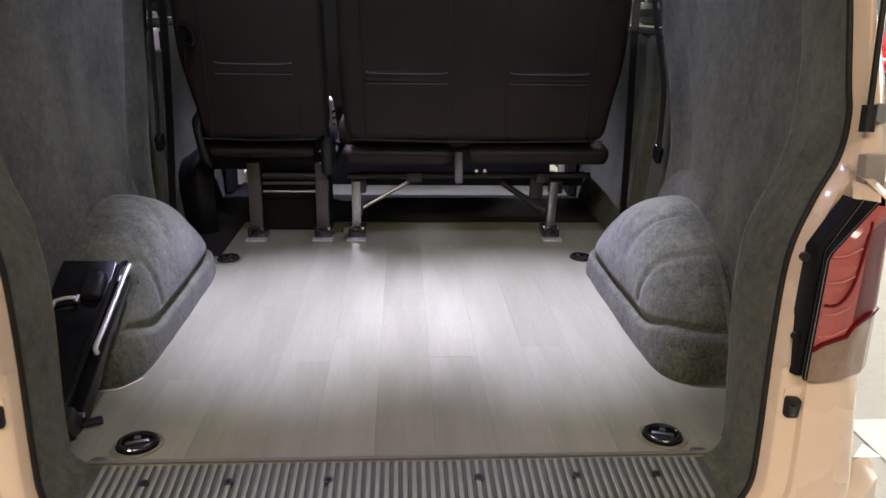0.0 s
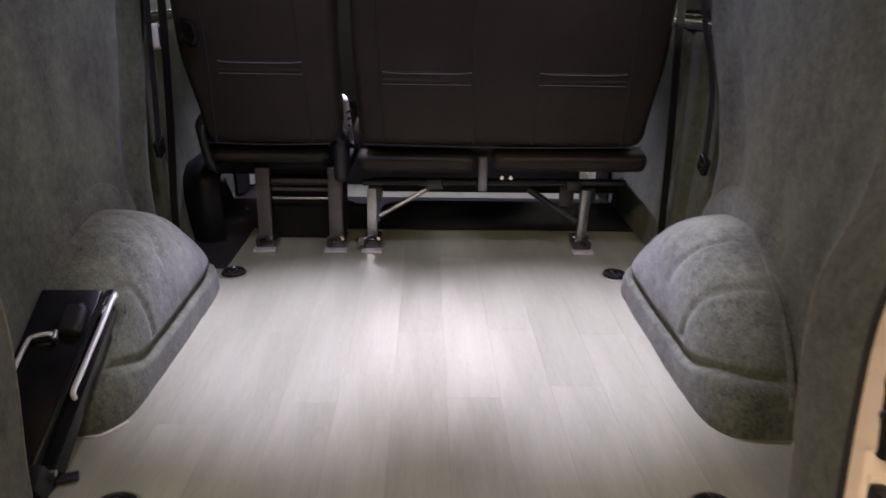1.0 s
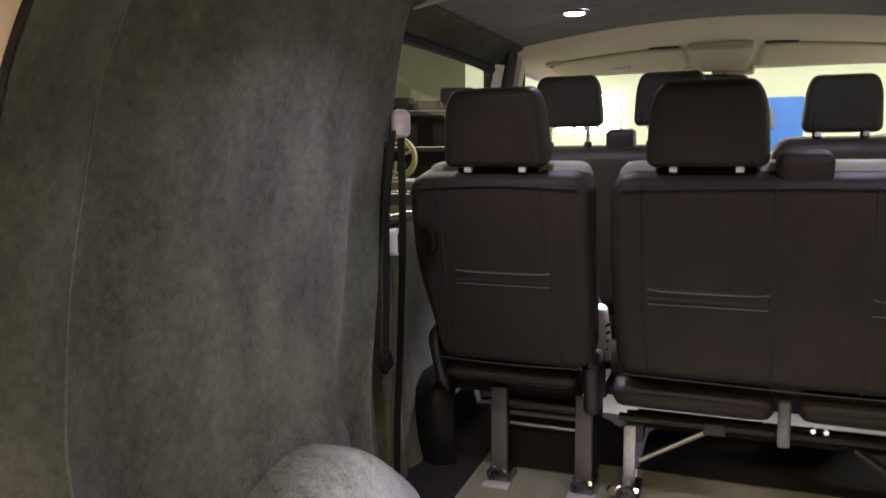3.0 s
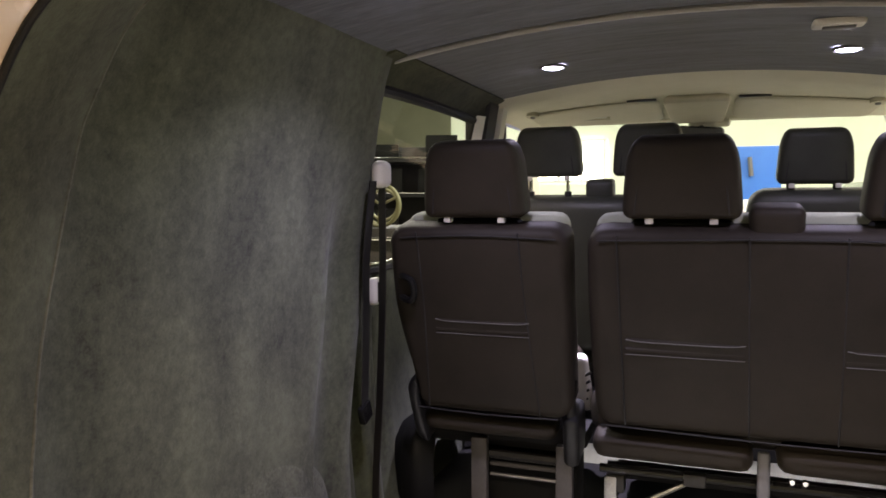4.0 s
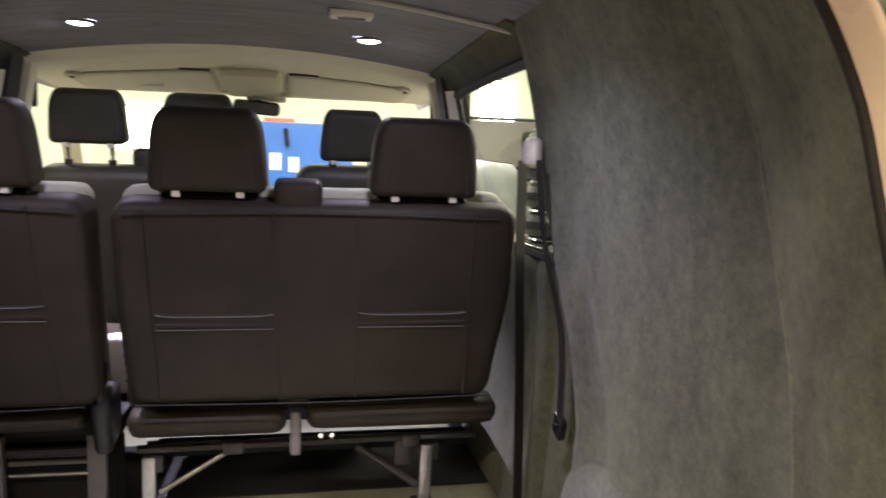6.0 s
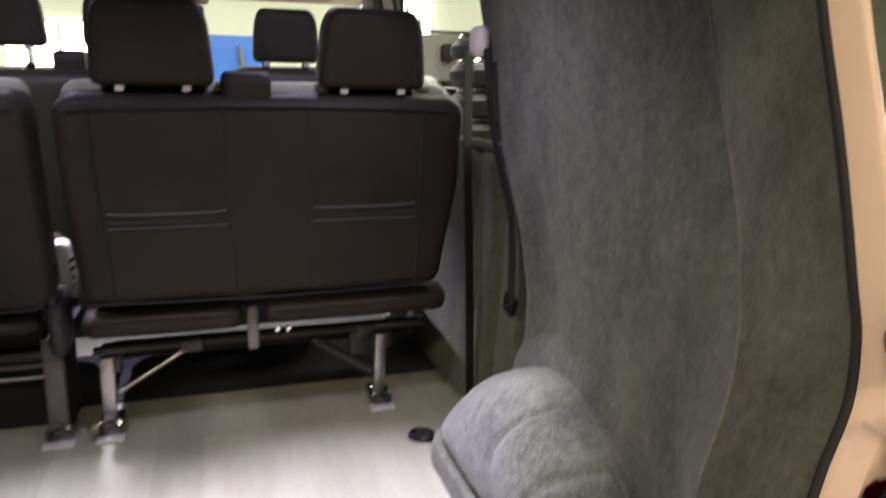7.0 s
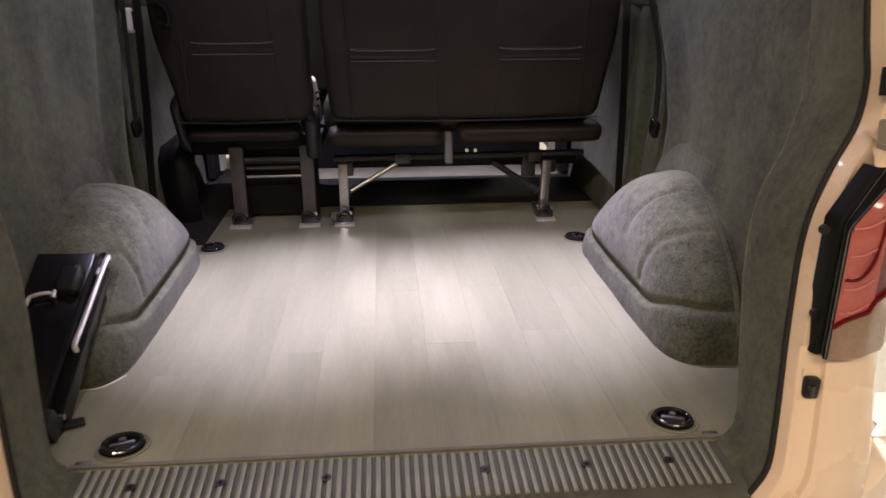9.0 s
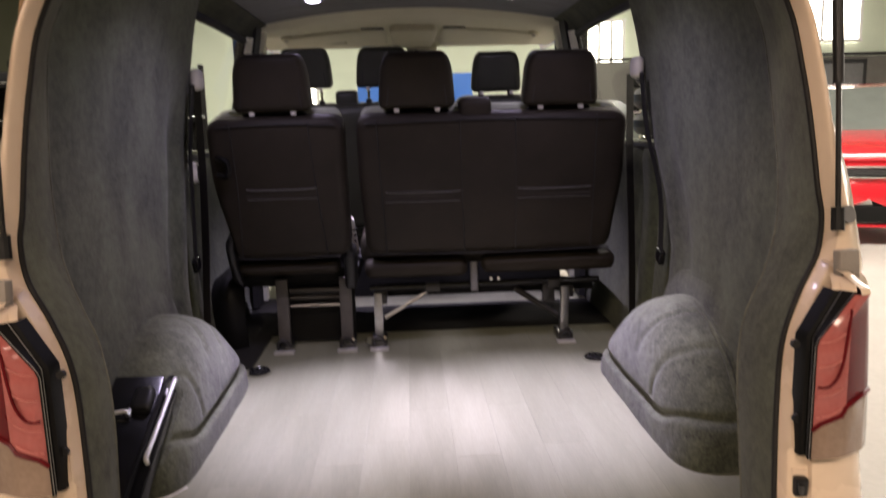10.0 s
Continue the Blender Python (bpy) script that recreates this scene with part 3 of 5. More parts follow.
        part("sealant_bead", tube(seam, 0.002, 6), PALE_PLASTIC, ob, "pale sealant bead")
    return ob


rear_surround()
side_wall(-1, "wall_left")
side_wall(1, "wall_right")
for side, word in ((-1, "left"), (1, "right")):
    side_lining(side, "wall_lining_" + word)
    outer_side(side, "van_side_" + word)
    side_window(side, "window_" + word)
    wheel_arch(side, "wheel_arch_" + word)
ceiling()

# ---- load floor ----
floor = node("floor", (0, 1.2, FLOOR - 0.03), "grey-brown wood-effect vinyl plank floor of the van", "floor", kind="structure")
part("floor_base", box((1.66, 2.7, 0.026), pose(0, 1.45, FLOOR - 0.0175), 0.002), VINYL, floor)


under_sheet = part("floor_sheet", box((1.49, 0.445, 0.005), pose(0.065, 1.978, FLOOR + 0.0025), 0.002), DULL_BLACK)
tagged(under_sheet, "thin black sheet on the floor beneath the rear seats", "mat")
plinth = part("seat_plinth", box((1.46, 0.05, 0.22), pose(0, 2.445, FLOOR + 0.11), 0.01), DULL_BLACK)
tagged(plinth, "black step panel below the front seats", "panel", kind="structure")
# flat black plate stands for the dark sunken step; the floor isn't cut
plate_ob = part("step_well_plate", box((0.20, 1.1, 0.008), pose(-0.735, 1.88, FLOOR + 0.003), 0.003), RUBBER)
tagged(plate_ob, "flat black plate in place of the sunken side door step", "mat")


def sill():
    ob = node("sill_plate", (0, 0.05, 0.56), "ribbed grey metal sill plate with dark screw holes", "sill plate", kind="structure")
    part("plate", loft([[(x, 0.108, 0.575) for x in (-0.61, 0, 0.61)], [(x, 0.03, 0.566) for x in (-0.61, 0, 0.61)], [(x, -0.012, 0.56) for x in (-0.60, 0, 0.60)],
                        [(x, -0.03, 0.548) for x in (-0.60, 0, 0.60)], [(x, -0.034, 0.5) for x in (-0.6, 0, 0.6)]], thick=0.003), SILL_SHADE, ob)
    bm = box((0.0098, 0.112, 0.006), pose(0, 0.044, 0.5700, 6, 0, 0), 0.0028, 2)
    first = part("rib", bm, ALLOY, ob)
    first.location.x += -0.568
    for k in range(1, 67):
        r = first.copy()
        scene.collection.objects.link(r)
        r.location.x = first.location.x + 0.0172 * k
    for hx in (-0.482, -0.328, -0.144, 0.139, 0.326, 0.481):
        h = part("screw_cap", disc((hx, 0.05, 0.5725), 0.009, 0.003, pose(0, 0, 0, 6)), PLASTIC, ob, "round dark screw recess")
        part("screw", disc((hx, 0.05, 0.5745), 0.004, 0.0015, pose(0, 0, 0, 6), 6), GLOSS_BLACK, h)
    tr = part("floor_edge_strip", tube([(x, 0.107, FLOOR + 0.001) for x in (-0.605, -0.3, 0, 0.3, 0.605)], 0.004, 8), GREY_PLASTIC, ob)
    for sx in (-0.583, 0.583):
        part("end_clip", box((0.028, 0.008, 0.006), pose(sx, 0.112, FLOOR + 0.004), 0.002), STEEL, ob, "small bright metal end clip")
    return tr


sill()


def lashing_eye(place, turn):
    """A recessed cup in the floor with a folding black loop."""
    x, y, z = place
    ob = node("lashing_eye", pose(x, y, z, 0, 0, turn), "black folding lashing ring in a recessed round floor cup", "lashing ring", "floor lashing rings")
    m = pose(x, y, z, 0, 0, turn)
    def ring(r, h, n=36):
        return [m @ Vector((r * math.cos(a), r * 0.92 * math.sin(a), h)) for a in (2 * math.pi * k / n for k in range(n))]
    part("flange", tube(ring(0.0475, 0.0005), 0.004, 8, closed=True, flat=0.6), VINYL, ob)
    rows = [[m @ Vector((r * math.cos(a), r * 0.92 * math.sin(a), h)) for a in (2 * math.pi * k / 32 for k in range(33))] for r, h in ((0.0415, 0.0035), (0.038, 0.003), (0.033, 0.0025), (0.001, 0.0022))]
    part("cup", loft(rows), GLOSS_BLACK, ob)
    part("ring", tube(ring(0.034, 0.008), 0.005, 10, closed=True), GLOSS_BLACK, ob, "glossy black ring")
    part("bar", box((0.045, 0.009, 0.007), m @ pose(0, -0.004, 0.009), 0.003), STEEL, ob, "bright steel bar")
    part("hinge_block", box((0.028, 0.016, 0.010), m @ pose(0, -0.023, 0.007), 0.003), PLASTIC, ob)
    part("bolt", disc(m @ Vector((0, 0.015, 0.006)), 0.007, 0.006, sides=6), STEEL, ob)
    return ob


for place, turn in (((-0.53, 0.165, FLOOR), 18), ((0.53, 0.165, FLOOR), -18), ((-0.600, 1.29, FLOOR), 80), ((0.625, 1.296, FLOOR), -80)):
    lashing_eye(place, turn)


# ---- rear seats ----
LEAN = 12.4
def back_y(z):
    return 1.392 - 0.22 * (z - 1.203)


def backrest(parent, x0, x1, z0, z1, corner, narrow=(0.0, 0.0)):
    """A seat back whose rear face lies on the leaning plane."""
    cx, cz, th = (x0 + x1) / 2, (z0 + z1) / 2, 0.13
    m = pose(cx, back_y(cz), cz, LEAN) @ pose(0, th / 2, 0)
    h = (z1 - z0) / math.cos(radians(LEAN))
    bm = pad((x1 - x0, th, h), m, 0.028, 0.008, 26, corner=corner)
    inv = m.inverted()
    for v in bm.verts:
        # the outer flanks draw in towards the hinge
        p = inv @ v.co
        low = max(0.0, min(1.0, (0.08 - p.z) / (h / 2 + 0.08)))
        u = 2 * p.x / (x1 - x0)
        p.x -= (narrow[1] if u > 0 else -narrow[0]) * abs(u) ** 3 * low * low * (3 - 2 * low)
        v.co = m @ p
    return part("backrest", bm, LEATHER, parent, smooth=50)


def on_back(x, z, out=0.0):
    """A point on the seat back's rear face."""
    return Vector((x, back_y(z) - 0.0045 - out, z))


def stitch_pair(parent, x0, x1, z, slope=0.0):
    for dz, out, r in ((0.0, 0.0035, 0.0017), (-0.033, 0.0035, 0.0012)):
        bm = tube([on_back(x0 + (x1 - x0) * k / 12, z + dz + slope * k / 12 + (0.005 * abs(k / 6 - 1) ** 6 if dz == 0 else 0.0), out + 0.001 * math.sin(math.pi * k / 12)) for k in range(13)], r, 6)
        part("stitching", bm, THREAD, parent, "light grey stitching")
    part("pleat", tube([on_back(x0 + (x1 - x0) * k / 12, z + 0.004 + slope * k / 12, -0.001) for k in range(13)], 0.0055, 8), LEATHER, parent)
    part("pleat", tube([on_back(x0 + (x1 - x0) * k / 12, z - 0.016 + slope * k / 12, -0.0065) for k in range(13)], 0.013, 8, flat=0.45), LEATHER, parent)


def seam_line(parent, pts):
    part("seam", tube(smooth_line([on_back(x, z, 0.002) for x, z in pts], 5), 0.0022, 6), SEAM, parent)


def headrest(parent, x, z0, w, h, y=None, deep=0.10, gap=0.02, skin=LEATHER):
    """A rounded head restraint on two steel posts."""
    y = back_y(z0) + 0.07 if y is None else y
    m = pose(x, y - 0.02, z0 + h / 2, 8)
    bm = bmesh.new()
    pad((w, deep, h), m, 0.022, 0.010, 24, bm, corner=0.018)
    for v in bm.verts:
        p = m.inverted() @ v.co
        q = max(0.0, p.z / h + 0.5)
        top = max(0.0, (p.z - (h / 2 - 0.07)) / 0.07)
        p.x *= (1.03 - 0.13 * q ** 1.5 - 0.03 * max(0.0, 0.12 - q) / 0.12) * (1 - 0.15 * top ** 2.4)
        p.y -= 0.010 * (p.z / h)
        v.co = m @ p
    head = part("headrest", bm, skin, parent, smooth=50)
    for s in (-1, 1):
        part("post", tube([(x + s * 0.072, y - 0.005, z0 - gap - 0.03), (x + s * 0.072, y - 0.01, z0 + 0.03)], 0.0065, 10), CHROME, head, "bright steel post")
        part("post_sleeve", box((0.019, 0.014, 0.016), pose(x + s * 0.072, y - 0.036, z0 - 0.007), 0.003), PALE_PLASTIC, head, "pale plastic post sleeve")
        part("post_guide", disc((x + s * 0.072, y - 0.005, z0 - gap - 0.008), 0.014, 0.02), PLASTIC, head)
        line = [m @ Vector((s * w * (0.40 - 0.075 * q), -deep * 0.5 - 0.004, (q - 0.5) * h * 0.86)) for q in (0, 0.2, 0.4, 0.6, 0.8, 1)]
        part("seam", tube(line, 0.0018, 6), SEAM, head)
    return head


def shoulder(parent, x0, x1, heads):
    """The top of a seat back, lamp light in its pale colour, with black pads for the shade under the head restraints.
    """
    part("shoulder_panel", pad((x1 - x0, 0.085, 0.075), pose((x0 + x1) / 2, 1.450, 1.480, 6), 0.026, 0.004, 18, corner=0.035), LIT_SHOULDER, parent, "pale top of the seat back, lamp light in its colour", smooth=50)
    # solid black pads stand for the shade below each head restraint
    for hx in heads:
        part("recess", pad((0.235, 0.06, 0.05), pose(hx, 1.412, 1.478), 0.014, 0.0, 12), MATTE_BLACK, parent, "black pad for the shade under the head restraint")


def foot(parent, x, y=1.535, w=0.085):
    """The latch shoe of a seat leg, clamped to a floor plate."""
    f = part("foot", box((w * 0.8, 0.10, 0.035), pose(x, y + 0.03, FLOOR + 0.024), 0.010), GLOSS_BLACK, parent)
    part("floor_plate", box((w * 0.90, 0.040, 0.009), pose(x, y - 0.030, FLOOR + 0.0055), 0.002), ZINC, f, "bright steel floor plate")
    part("latch_hook", tube(smooth_line([(x - 0.025, y - 0.02, FLOOR + 0.02), (x - 0.022, y - 0.035, FLOOR + 0.045), (x, y - 0.03, FLOOR + 0.055), (x + 0.024, y - 0.02, FLOOR + 0.03)], 4), 0.006, 8), DARK_STEEL, f)
    for s in (-1, 1):
        part("bolt", disc((x + s * 0.022, y - 0.018, FLOOR + 0.043), 0.007, 0.012, pose(0, 0, 0, 60), 6), CHROME, f)
    return f


def seat_cushion(parent, x0, x1):
    part("seat", pad((x1 - x0, 0.50, 0.13), pose((x0 + x1) / 2, 1.79, 0.985, 4), 0.045, 0.012, 14), LEATHER, parent)


def roll(parent, x0, x1, z=0.917, tall=0.068):
    """The padded lower edge of the seat back."""
    part("lower_roll", pad((x1 - x0, 0.11, tall), pose((x0 + x1) / 2, 1.528, z, 8), 0.028, 0.006, 14), LEATHER, parent, smooth=50)


single = node("single_seat", (-0.49, 1.6, FLOOR), "single black leather-look rear seat on grey metal legs", "seat", "rear seats")
b = backrest(single, -0.742, -0.262, 0.965, 1.480, 0.05, (0.05, 0.0))
stitch_pair(b, -0.62, -0.366, 1.229)
seam_line(b, [(-0.384, 1.468), (-0.372, 1.25), (-0.347, 0.975)])
seam_line(b, [(-0.655, 1.468), (-0.65, 1.25), (-0.66, 0.975)])
seam_line(b, [(-0.70, 1.452), (-0.5, 1.460), (-0.29, 1.452)])
seam_line(b, [(-0.69, 0.973), (-0.5, 0.968), (-0.30, 0.973)])
headrest(single, -0.505, 1.507, 0.262, 0.196)
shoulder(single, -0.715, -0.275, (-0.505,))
seat_cushion(single, -0.71, -0.318)
roll(single, -0.70, -0.312, 0.926, 0.052)
for x in (-0.545, -0.300):
    leg = part("leg", box((0.047, 0.028, 0.27), pose(x, 1.54, 0.735), 0.006), LEG_GREY, single, "flat grey metal leg")
    foot(leg, x)
for z, r, metal in ((0.815, 0.014, DARK_STEEL), (0.787, 0.007, LEG_GREY), (0.755, 0.005, STEEL)):
    part("crossbar", tube([(-0.52, 1.565, z), (-0.325, 1.565, z)], r, 8), metal, single)
part("seat_pan", box((0.45, 0.46, 0.05), pose(-0.47, 1.80, 0.88), 0.01), DULL_BLACK, single, "black seat pan")
part("rear_panel", box((0.44, 0.016, 0.075), pose(-0.49, 1.60, 0.868), 0.004), DULL_BLACK, single, "black panel under the seat")
part("lower_box", box((0.30, 0.12, 0.21), pose(-0.43, 1.70, 0.692), 0.012), DULL_BLACK, single, "black box between the legs")
part("side_cover", pad((0.045, 0.14, 0.15), pose(-0.272, 1.53, 0.915, 12), 0.02, 0.0, 10), PLASTIC, single, "black plastic hinge cover")
part("side_cover", pad((0.030, 0.12, 0.215), pose(-0.706, 1.500, 0.972, 14, -5), 0.014, 0.003, 12, corner=0.05), PLASTIC, single, "black plastic hinge cover")
part("release_lever", tube(smooth_line([(-0.268, 1.48, 0.93), (-0.272, 1.465, 1.01), (-0.268, 1.475, 1.075)], 5), 0.014, 10, flat=0.6), PLASTIC, single)
grab = tube(smooth_line([(-0.735, 1.40, 1.347), (-0.70, 1.352, 1.347), (-0.674, 1.345, 1.335), (-0.668, 1.345, 1.300), (-0.682, 1.348, 1.284), (-0.715, 1.375, 1.290)], 5), 0.0095, 8)
part("side_handle", grab, MATTE_BLACK, single, "black plastic grab loop")
# the lit hinge area between the seats is put into a pale block
cov = part("lit_hinge_block", pad((0.062, 0.05, 0.175), pose(-0.292, 1.745, 1.000, 6, -7, 0), 0.016, 0.003, 12, corner=0.020), PALE_PLASTIC, single, "pale slotted block for the lit hinge area between the seats")
for k in range(4):
    part("slot", box((0.026, 0.010, 0.008), pose(-0.268 - 0.0028 * k, 1.722 + 0.002 * k, 1.030 - 0.026 * k, 6, -28), 0.002), PLASTIC, cov)

double = node("rear_bench_seat", (0.26, 1.6, FLOOR), "double black leather-look rear bench on bright metal legs", "bench seat", "rear seats")
b = backrest(double, -0.218, 0.752, 0.965, 1.478, 0.05, (0.012, 0.032))
stitch_pair(b, -0.125, 0.148, 1.203)
stitch_pair(b, 0.358, 0.627, 1.205)
for pts in ([(-0.145, 1.466), (-0.136, 1.2), (-0.128, 0.975)], [(0.148, 1.466), (0.156, 1.2), (0.163, 0.975)],
            [(0.345, 1.466), (0.352, 1.2), (0.355, 0.975)], [(0.635, 1.466), (0.638, 1.2), (0.640, 0.975)],
            [(-0.19, 1.452), (0.26, 1.460), (0.70, 1.452)], [(-0.19, 0.973), (0.26, 0.966), (0.71, 0.973)]):
    seam_line(b, pts)
headrest(double, 0.0, 1.507, 0.262, 0.194)
headrest(double, 0.51, 1.505, 0.26, 0.19)
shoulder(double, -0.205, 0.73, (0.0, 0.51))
part("belt_outlet", pad((0.115, 0.09, 0.094), pose(0.206, 1.39, 1.492, 8), 0.018, 0.004, 12), LEATHER, double, "raised centre belt housing")
seat_cushion(double, -0.236, 0.72)
roll(double, -0.218, 0.178, 0.906)
roll(double, 0.232, 0.752, 0.913)
part("centre_tab", pad((0.030, 0.02, 0.12), pose(0.203, 1.51, 0.86, -8), 0.009, 0, 10), GREY_PLASTIC, double, "grey plastic tab")
part("seat_pan", box((0.90, 0.40, 0.03), pose(0.26, 1.84, 0.905), 0.01), PLASTIC, double, "black seat pan")
part("rear_panel", box((0.86, 0.016, 0.050), pose(0.265, 1.625, 0.792), 0.004), DULL_BLACK, double, "black panel under the seat")
part("front_tube", tube([(-0.205, 1.545, 0.819), (0.70, 1.545, 0.826)], 0.0115, 10), GLOSS_BLACK, double)
part("rear_tube", tube([(-0.19, 1.60, 0.812), (0.71, 1.60, 0.818)], 0.009, 10), DARK_STEEL, double)
for x, w in ((0.04, 0.055), (0.52, 0.05)):
    part("tube_clamp", box((w, 0.034, 0.034), pose(x, 1.545, 0.816), 0.005), DARK_STEEL, double)
for k, x in enumerate((0.27, 0.30)):
    part("bolt", disc((x, 1.53, 0.845), 0.007, 0.014, pose(0, 0, 0, 90), 6), CHROME, double)
for x, tilt in ((-0.175, 0), (0.563, 2)):
    leg = part("leg", box((0.033, 0.024, 0.20), pose(x, 1.545, 0.70, 0, tilt), 0.005), STEEL, double, "bright metal leg")
    part("bracket", box((0.05, 0.05, 0.05), pose(x + 0.012, 1.56, 0.78), 0.008), DARK_STEEL, leg)
    foot(leg, x, w=0.08)
part("brace", tube([(-0.15, 1.55, 0.698), (0.02, 1.58, 0.790)], 0.008, 8), STEEL, double)
part("brace", tube([(0.54, 1.555, 0.680), (0.372, 1.58, 0.790)], 0.012, 10), DARK_STEEL, double)
part("support_plate", box((0.05, 0.02, 0.075), pose(0.505, 1.575, 0.77), 0.004), DARK_STEEL, double)
part("foot_cap", disc((-0.215, 1.515, 0.615), 0.014, 0.03, pose(0, 0, 0, 70, 0, 20)), CHROME, double, "bright round cap")
cheek = []
for k in range(9):
    q = k / 8
    x, bulge = 0.70 + 0.13 * q, math.sin(math.pi * min(1.0, q * 1.1))
    cheek.append([(-x, y - 0.035 * bulge, z + 0.02 * bulge * (z > 0.7)) for y, z in ((1.60, 0.58), (1.575, 0.66), (1.57, 0.75), (1.585, 0.82), (1.64, 0.855), (1.90, 0.86))])
tagged(part("side_step_trim", loft(cheek, thick=0.012), MATTE_BLACK, smooth=70), "curved black plastic trim beside the rear seat", "trim", kind="structure")


# ---- cab ----
def front_seat(name, label, x0, x1, heads, top=1.563, lift=0.068):
    ob = node(name, ((x0 + x1) / 2, 2.5, FLOOR), label, "seat", "front seats")
    cx, w = (x0 + x1) / 2, x1 - x0
    part("backrest", pad((w, 0.13, 0.62), pose(cx, 2.43, top - 0.31, 12), 0.035, 0.01, 16, corner=0.07), CAB_LEATHER, ob, smooth=50)
    part("seat", pad((w, 0.5, 0.15), pose(cx, 2.78, 0.95, 3), 0.05, 0.01, 12), CAB_LEATHER, ob)
    part("seat_box", box((w * 0.8, 0.42, 0.30), pose(cx, 2.75, 0.73), 0.02), PLASTIC, ob, "black plastic seat box")
    for hx, hw in heads:
        headrest(ob, hx, top + lift, hw, 0.188, 2.37, 0.09, lift - 0.01, CAB_LEATHER)
    return ob


bench = front_seat("front_bench_seat", "double black leather-look front passenger bench", -0.70, 0.10, [(-0.515, 0.25), (-0.145, 0.25)])
part("belt_outlet", pad((0.105, 0.08, 0.09), pose(-0.325, 2.40, 1.575, 8), 0.016, 0.004, 10), CAB_LEATHER, bench, "raised centre belt housing")
front_seat("driver_seat", "black leather-look driver seat", 0.19, 0.64, [(0.400, 0.232)], 1.584, 0.012)


def cab():
    def cab_z(x, y):
        q = min(1.0, (y - 2.25) / 0.71) ** 1.5
        return (1 - q) * (roof_z(x) - 0.016) + q * (1.888 - 0.02 * abs(x / 0.78) ** 3)

    def under_roof(x0, x1, y0, y1, thick, drop, corner, taper=0.0):
        """A rounded pad that follows the headliner from below."""
        bm = pad((x1 - x0, thick, y1 - y0), pose((x0 + x1) / 2, (y0 + y1) / 2, 0, 90), thick * 0.45, 0.002, 16, corner=corner)
        for v in bm.verts:
            v.co.x = (x0 + x1) / 2 + (v.co.x - (x0 + x1) / 2) * (1 - taper * (v.co.y - y0) / (y1 - y0))
            v.co.z += cab_z(v.co.x, v.co.y) - drop - thick / 2
        return bm

    rows = []
    for j in range(12):
        y = 2.25 + 0.71 * j / 11
        rows.append([(x, y, cab_z(x, y) + (0.016 if j == 0 else 0)) for x in (0.78 * (k / 12 - 1) for k in range(25))])
    ob = part("cab_ceiling", loft(rows), CREAM_LINER)
    tagged(ob, "cream cloth headliner over the cab", "ceiling", kind="structure")
    for x0, x1 in ((-0.66, -0.125), (0.150, 0.655)):
        inner, outer, e = (x1, x0, -1) if x0 < 0 else (x0, x1, 1)
        v = node("sun_visor", ((x0 + x1) / 2, 2.78, 1.9), "folded cream sun visor under the cab headliner", "sun visor", "sun visors")
        part("visor_pad", under_roof(x0, x1, 2.60, 2.94, 0.011, 0.0, 0.05), VISOR, v)
        part("pivot", disc((outer - e * 0.03, 2.58, cab_z(outer, 2.58) - 0.006), 0.026, 0.016, pose(0, 0, 0, -12)), VISOR, v, "round pivot cap")
        part("pivot_pin", disc((outer - e * 0.03, 2.58, cab_z(outer, 2.58) - 0.015), 0.010, 0.005, pose(0, 0, 0, -12)), GREY_PLASTIC, v)
        part("clip_slot", box((0.115, 0.018, 0.007), pose(inner + e * 0.07, 2.590, cab_z(inner, 2.590) - 0.006, -8), 0.003), PLASTIC, v, "dark clip slot")
        if x0 < 0:
            lab = part("warning_label", box((0.115, 0.06, 0.0015), pose(-0.40, 2.80, cab_z(-0.40, 2.80) - 0.0115, -13), 0.0004), YELLOW, v, "dull yellow warning label")
            part("label_text", box((0.08, 0.012, 0.0012), pose(-0.395, 2.79, cab_z(-0.395, 2.79) - 0.0132, -13), 0.0003), PALE_PLASTIC, lab)
    con = node("overhead_console", (0.012, 2.76, 1.9), "cream overhead console between the sun visors", "console")
    part("housing", under_roof(-0.112, 0.135, 2.555, 2.93, 0.028, 0.0, 0.03, 0.12), VISOR, con)
    part("sensor_cap", pad((0.17, 0.06, 0.035), pose(0.06, 2.955, 1.868), 0.014, 0, 10), CREAM_LINER, con, "cream sensor cover")
    mir = node("rear_view_mirror", (0.03, 2.92, 1.80), "black rear-view mirror behind the windscreen", "mirror")
    part("arm", tube([(0.03, 2.97, 1.885), (0.028, 2.93, 1.845)], 0.011, 8), PLASTIC, mir)
    mh = part("housing", pad((0.20, 0.035, 0.058), pose(0.022, 2.915, 1.822, 5, 4), 0.014, 0, 12, corner=0.022), PLASTIC, mir)
    part("mirror_glass", pad((0.182, 0.006, 0.044), pose(0.022, 2.8975, 1.8205, 5, 4), 0.002, 0, 12, corner=0.017), GREY_PLASTIC, mh, "dim mirror face")
    for s in (-1, 1):
        pil = [[(s * (0.80 + 0.10 * q), 2.97 + 0.62 * q, 1.82 - 0.62 * q), (s * (0.735 + 0.10 * q), 2.96 + 0.62 * q, 1.80 - 0.62 * q), (s * (0.73 + 0.10 * q), 3.02 + 0.62 * q, 1.80 - 0.62 * q)] for q in (0, 0.25, 0.5, 0.75, 1)]
        tagged(part("windscreen_pillar", loft(pil, thick=0.02), CREAM_LINER), "cream windscreen pillar cover", "pillar", kind="structure")
